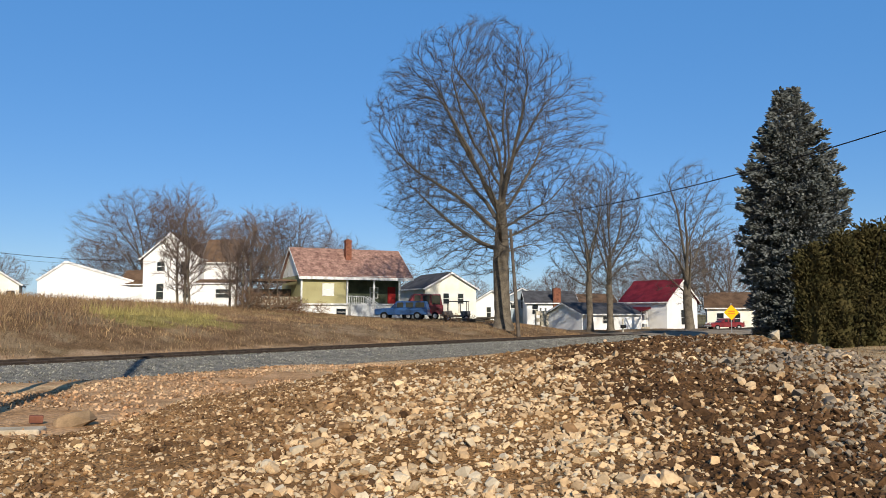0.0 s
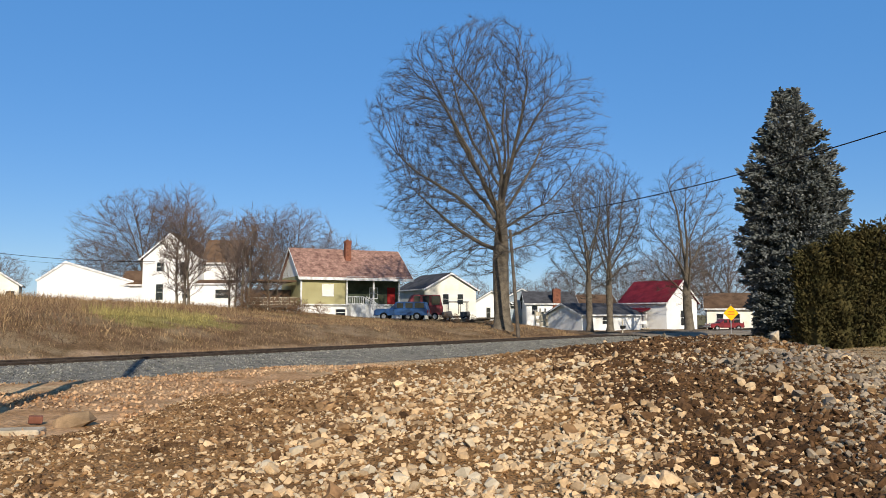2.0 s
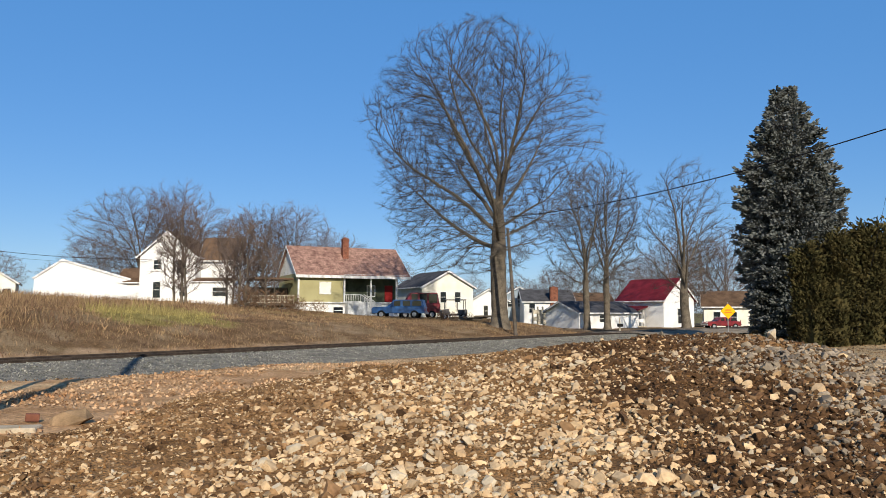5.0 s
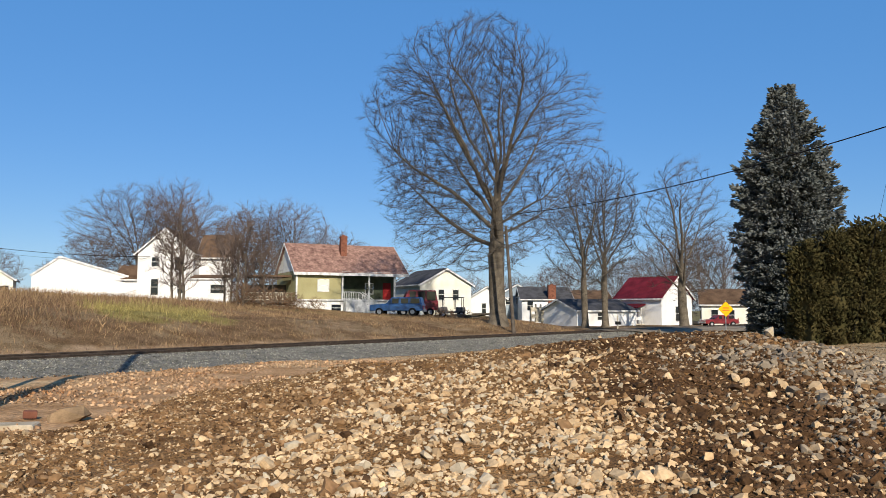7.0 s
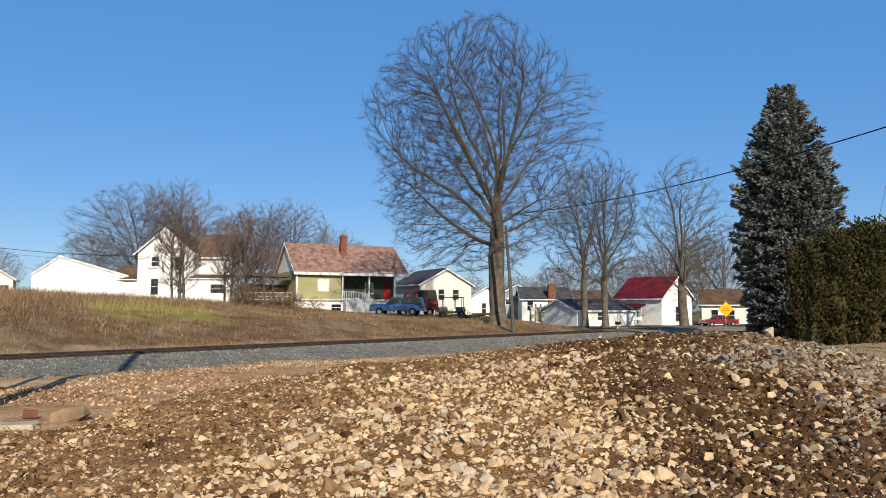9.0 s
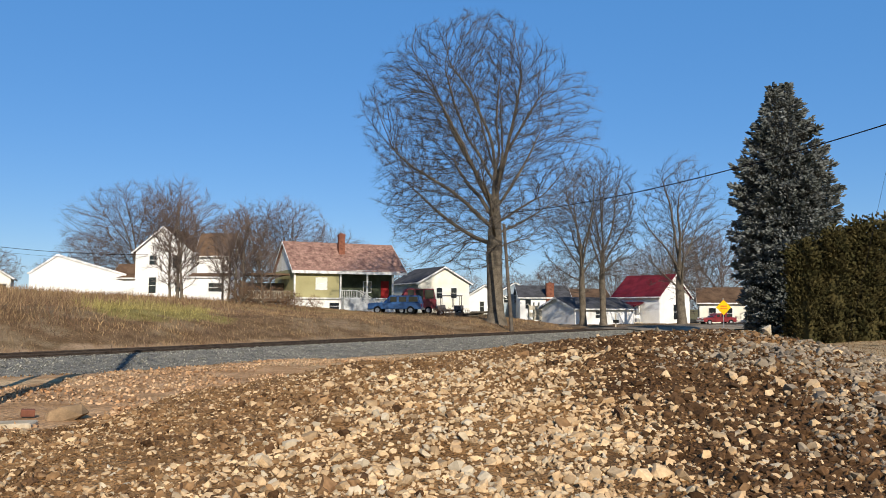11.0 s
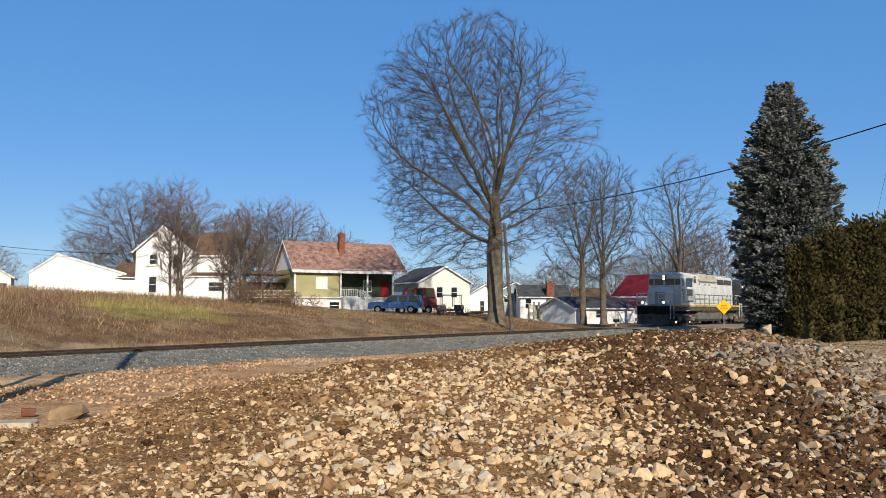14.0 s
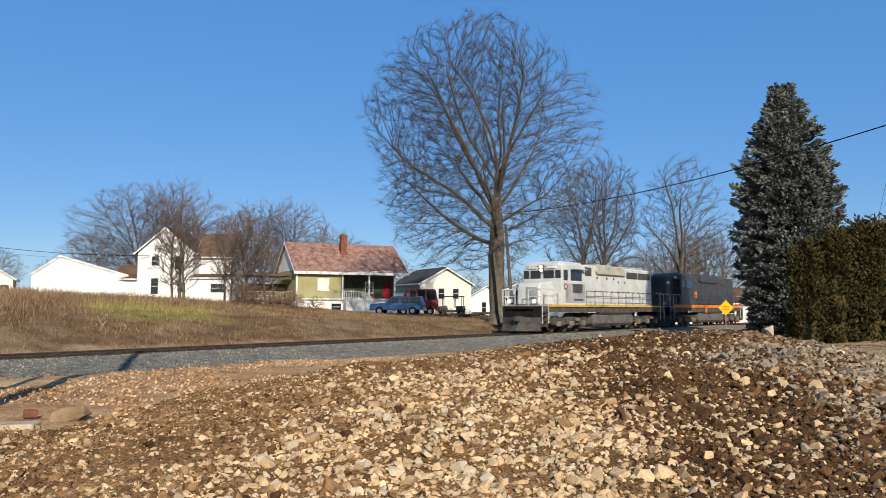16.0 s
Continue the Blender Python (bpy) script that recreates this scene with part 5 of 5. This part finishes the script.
def locomotive(name, label, paint, stripe, rails, lead):
    """Its front points along x; x = -1 is the pilot plate, z = 0 the top of the rails."""
    ob = thing(name, Matrix(), label, "locomotive", "locomotives of the train")
    boxed("frame", (-20.5, -1.45, 1.3, -1.0, 1.45, 1.68), M["underframe"], ob)
    boxed("walkway", (-20.6, -1.5, 1.684, -0.9, 1.5, 1.74), M["locogrey"], ob)
    for s in (1, -1):
        boxed("sill_stripe", (-19.6, 1.5 * s - 0.03, 1.66, -1.75, 1.5 * s + 0.03, 1.8 if lead else 1.9), stripe, ob)
        for x in (-1.4, -20.1):
            loco_steps(ob, x, s, rails)
    if not lead:
        for s in (1, -1):
            prism("stripe_notch", [(-9.9, 1.66), (-9.3, 1.66), (-9.5, 1.2), (-9.7, 1.2)], 1.5 * s - 0.03, 1.5 * s + 0.03, stripe, ob)
    # long hood with its raised blister, grilles and doors
    prism("long_hood", [(-19.4, 1.745), (-19.4, 4.35), (-19.1, 4.62), (-6.82, 4.62), (-6.82, 1.745)], -0.93, 0.93, paint, ob, bevel=0.08)
    for s in (1, -1):
        y = 0.93 * s
        e = 0.03 * s
        yy = sorted((y - 0.01 * s, y + e))
        for a, b, z0, z1 in ((-8.75, -7.2, 3.85, 4.45), (-16.6, -14.6, 3.85, 4.35), (-19.0, -16.75, 3.85, 4.35)):
            g = boxed("grille", (a, yy[0], z0, b, yy[1], z1), M["blackgrille"], ob, "dark louvred grille")
            for i in range(5):
                boxed("louvre", (a + 0.04, yy[0], z0 + 0.04 + i * (z1 - z0 - 0.06) / 5, b - 0.04, yy[1] + 0.012, z0 + 0.08 + i * (z1 - z0 - 0.06) / 5), M["underframe"], g)
        for i in range(11):
            x = -9.2 - i * 0.92
            boxed("hood_door", (x - 0.86, yy[0], 2.0, x, yy[1] - 0.012 if s > 0 else yy[1], 3.55), paint, ob)
            boxed("door_latch", (x - 0.12, min(y + e, y + 2 * e), 2.7, x - 0.06, max(y + e, y + 2 * e), 2.85), M["underframe"], ob)
        for x in (-9.7, -11.3, -12.4, -13.2, -14.3):
            boxed("vent", (x, yy[0], 3.45 if x < -13 else 3.68, x + 0.16, yy[1] + 0.01, 3.6 if x < -13 else 3.83), M["underframe"], ob)
    prism("brake_blister", [(-14.1, 4.0), (-13.9, 4.68), (-9.6, 4.68), (-9.3, 4.2), (-9.5, 4.0)], -1.12, 1.12, paint if not lead else M["locotan"], ob, bevel=0.06)
    for x in (-10.6, -12.4, -15.4, -16.9, -18.3):
        bm = bmesh.new()
        rod(bm, (x, 0, 4.6), (x, 0, 4.82), 0.6, sides=20)
        part("roof_fan", bm, M["locogrey"] if lead else M["underframe"], ob)
    rodded("exhaust_stack", (-14.6, 0, 4.6), (-14.6, 0, 4.9), 0.22, M["underframe"], ob)
    # cab
    prism("cab", [(-6.8, 1.745), (-6.8, 4.4), (-6.7, 4.5), (-3.75, 4.5), (-3.55, 4.35), (-3.55, 1.745)], -1.48, 1.48, paint, ob, bevel=0.05)
    prism("cab_roof", [(-6.95, 4.40), (-6.95, 4.46), (-6.7, 4.66), (-3.9, 4.68), (-3.45, 4.42), (-3.45, 4.36)], -1.2, 1.2, paint, ob, bevel=0.05)
    for s in (1, -1):
        for a, b, z0, z1 in ((-4.35, -3.8, 3.4, 4.1), (-6.3, -4.75, 3.4, 4.12)):
            y = sorted((1.475 * s, 1.5 * s))
            w = boxed("cab_window", (a, y[0], z0, b, y[1], z1), M["glass"], ob)
            boxed("window_frame", (a - 0.05, y[0], z0 - 0.07, b + 0.05, y[1] + 0.005, z0), M["trim"] if lead else M["underframe"], w)
        y = sorted((1.47 * s, 1.51 * s))
        if lead:
            boxed("lower_panel", (-6.75, y[0], 1.95, -4.05, y[1] - 0.015, 3.2), M["locogrey"], ob, "grey painted lower cab side")
            boxed("cab_louvre", (-6.3, y[0], 2.6, -5.0, y[1], 3.2), M["blackgrille"], ob, "dark louvred panel")
            bm = bmesh.new()
            rod(bm, (-4.05, y[0], 3.0), (-4.05, y[1], 3.0), 0.22, sides=18)
            disc = part("emblem", bm, M["redpaint"], ob, "plain red ring emblem")
            bm = bmesh.new()
            rod(bm, (-4.05, y[0], 3.0), (-4.05, y[1] + 0.008, 3.0), 0.13, sides=18)
            part("emblem_centre", bm, M["locowhite"], disc)
            boxed("lettering", (-6.4, y[0], 2.08, -5.2, y[1], 2.2), M["underframe"], ob, "dark unreadable lettering")
            boxed("awning", (-6.5, min(1.47 * s, 1.85 * s), 4.16, -4.7, max(1.47 * s, 1.85 * s), 4.2), M["locowhite"], ob)
    x = -3.55
    for a, b in ((-1.42, -1.0), (-0.9, -0.1), (0.1, 0.9), (1.0, 1.42)):
        boxed("windscreen", (x - 0.01, a, 3.55, x + 0.03, b, 4.08), M["glass"], ob)
    hl = boxed("headlight_box", (x - 0.02, -0.16, 3.94, x + 0.14, 0.16, 4.46), M["locodark"], ob)
    for z in (4.08, 4.31):
        bm = bmesh.new()
        rod(bm, (x + 0.14, 0, z), (x + 0.17, 0, z), 0.1, sides=16)
        part("headlight", bm, M["headlamp"] if lead else M["trim"], hl, "lit headlamp" if lead else "")
    for y in (-0.75, 0.75):
        boxed("number_board", (x - 0.02, y - 0.36, 4.2, x + 0.1, y + 0.36, 4.42), M["trim"], ob)
    # short hood
    top = 3.35 if lead else 4.55
    prism("short_hood", [(-3.56, 1.745), (-3.56, top), (-2.0, top - 0.12), (-1.75, top - 0.4), (-1.75, 1.745)], -0.86, 0.86, paint, ob, bevel=0.1)
    if lead:
        boxed("nose_panel", (-1.76, -0.15, 1.85, -1.72, 0.76, 2.92), M["locogrey"], ob, "grey painted nose panel")
        boxed("nose_door", (-1.76, -0.74, 1.85, -1.72, -0.17, 2.92), M["locowhite"], ob)
    else:
        boxed("number_board", (-2.4, 0.85, 3.7, -1.9, 0.9, 3.9), M["trim"], ob)
        boxed("patch", (-8.75, 0.95, 2.55, -8.0, 0.98, 3.15), M["locoorange"], ob, "orange painted patch")
    # pilot, plough, couplers, ditch lights
    boxed("pilot", (-1.05, -1.45, 0.75, -0.95, 1.45, 1.68), M["black"], ob, bevel=0.02)
    bm = bmesh.new()
    rows = [[bm.verts.new(p) for p in ((-0.98, y, 0.12), (tx, y, 0.12), (tx - 0.22, y, 0.55), (tx - 0.2, y, 0.98), (-0.98, y, 0.98))] for y, tx in ((-1.42, -0.72), (0.0, -0.3), (1.42, -0.72))]
    for p, q in zip(rows, rows[1:]):
        for i in range(5):
            bm.faces.new((p[i], p[(i + 1) % 5], q[(i + 1) % 5], q[i]))
    bm.faces.new(rows[0]), bm.faces.new(rows[2])
    bmesh.ops.recalc_face_normals(bm, faces=bm.faces)
    part("snow_plough", bm, M["underframe"], ob, "dusty dark snow plough")
    for y in (-0.95, -0.75, 0.75, 0.95):
        rodded("air_hose", (-0.93, y, 1.45), (-0.78, y, 1.0), 0.035, M["black"], ob)
    boxed("anticlimber", (-1.0, -1.0, 1.5, -0.75, 1.0, 1.66), M["black"], ob, bevel=0.02)
    for x in (-0.55, -20.95):
        boxed("coupler", (x - 0.35, -0.18, 0.72, x + 0.3, 0.18, 1.05), M["underframe"], ob, bevel=0.05)
    for y in (-0.95, 0.95):
        bm = bmesh.new()
        rod(bm, (-1.15, y, 2.0), (-0.95, y, 2.0), 0.16, 0.17, 14)
        d = part("ditch_light", bm, M["locogrey"], ob)
        if lead:
            bm = bmesh.new()
            rod(bm, (-0.95, y, 2.0), (-0.93, y, 2.0), 0.13, sides=14)
            part("lens", bm, M["ditchlamp"], d, "lit round lens")
    # handrails
    for s in (1, -1):
        bm = bmesh.new()
        rod(bm, (-19.6, 1.46 * s, 2.75), (-7.0, 1.46 * s, 2.75), 0.025, sides=6)
        rod(bm, (-19.6, 1.46 * s, 2.3), (-7.0, 1.46 * s, 2.3), 0.02, sides=6)
        for i in range(11):
            x = -7.0 - i * 1.26
            rod(bm, (x, 1.46 * s, 1.74), (x, 1.46 * s, 2.76), 0.025, sides=6)
        part("handrail", bm, M["underframe"], ob, "thin dark walkway handrail")
        bm = bmesh.new()
        for x in (-3.3, -2.4, -1.75):
            rod(bm, (x, 1.46 * s, 1.74), (x, 1.46 * s, 2.76), 0.025, sides=6)
        rod(bm, (-3.3, 1.46 * s, 2.75), (-1.75, 1.46 * s, 2.75), 0.025, sides=6)
        part("handrail", bm, rails, ob)
    for a, b in ((-1.42, -0.5), (0.5, 1.42)):
        bm = bmesh.new()
        for y in (a, b):
            rod(bm, (-0.98, y, 1.7), (-0.98, y, 2.76), 0.03, sides=6)
        rod(bm, (-0.98, a, 2.75), (-0.98, b, 2.75), 0.03, sides=6)
        rod(bm, (-0.98, a, 2.3), (-0.98, b, 2.3), 0.025, sides=6)
        part("end_rail", bm, rails, ob)
    boxed("fuel_tank", (-14.9, -1.35, 0.3, -8.4, 1.35, 1.22), M["tankgrey"], ob, bevel=0.2)
    rodded("air_tank", (-14.6, 1.3, 1.28), (-9.0, 1.3, 1.28), 0.13, M["underframe"], ob)
    truck_frame(ob, -5.0)
    truck_frame(ob, -17.4)
    return ob


loco = locomotive("diesel_locomotive", "weathered white six-axle diesel locomotive with lit headlights", M["locowhite"], M["locoyellow"], M["locowhite"], True)
loco2 = locomotive("diesel_locomotive", "dark grey high-nosed diesel locomotive with orange side stripe", M["locodark"], M["locoorange"], M["locogrey"], False)

# ---- ties, last ----
bm = bmesh.new()
box(bm, -0.11, -1.3, -0.17, 0.11, 1.3, 0.0, bevel=0.012)
tie_mesh = bpy.data.meshes.new("tie")
bm.to_mesh(tie_mesh)
bm.free()
tie_mesh.materials.append(M["tie"])
for i in range(170):
    o = new("tie", tie_mesh)
    o.parent = track
    o.matrix_local = pose(*on_track(-6 + 0.52 * i), -0.095, 0, 0, 90 - TRACK_DEG + random.uniform(-1, 1))
cross = along("road_crossing", [(-3.5, -0.3), (-2.2, -0.035), (2.2, -0.035), (4.6, -0.3)], 44, 67, 4, M["road"])
tagged(cross, "pale gravel road crossing over the railway track", "road", kind="structure")

# seconds, how far the leading locomotive lies along the track
RUN = [(0, 211.0), (4, 166.1), (8, 121.0), (11, 87.1), (12, 75.4), (12.5, 69.5), (13, 63.4), (13.5, 57.5), (14, 51.8), (14.5, 46.4), (15, 41.05), (15.5, 35.8), (16, 30.55)]


def motions():
    turns = []
    for i in range(241):                                  # the wheels roll without slipping
        t = min(16.0, i / 15)
        m = float(np.interp(t, [r[0] for r in RUN], [r[1] for r in RUN]))
        turns.append((t, math.degrees((RUN[0][1] - m) / 0.5)))
    for ws in WHEELSETS:
        at_axle = ws.location.copy()
        walk(ws, [(t, pose(*at_axle, 0, a, 0)) for t, a in turns])
    for ob, back in ((loco, 0.0), (loco2, 20.9)):
        walk(ob, [(t, pose(*on_track(m + back), 0, 0, 0, -90 - TRACK_DEG)) for t, m in RUN])


motions()
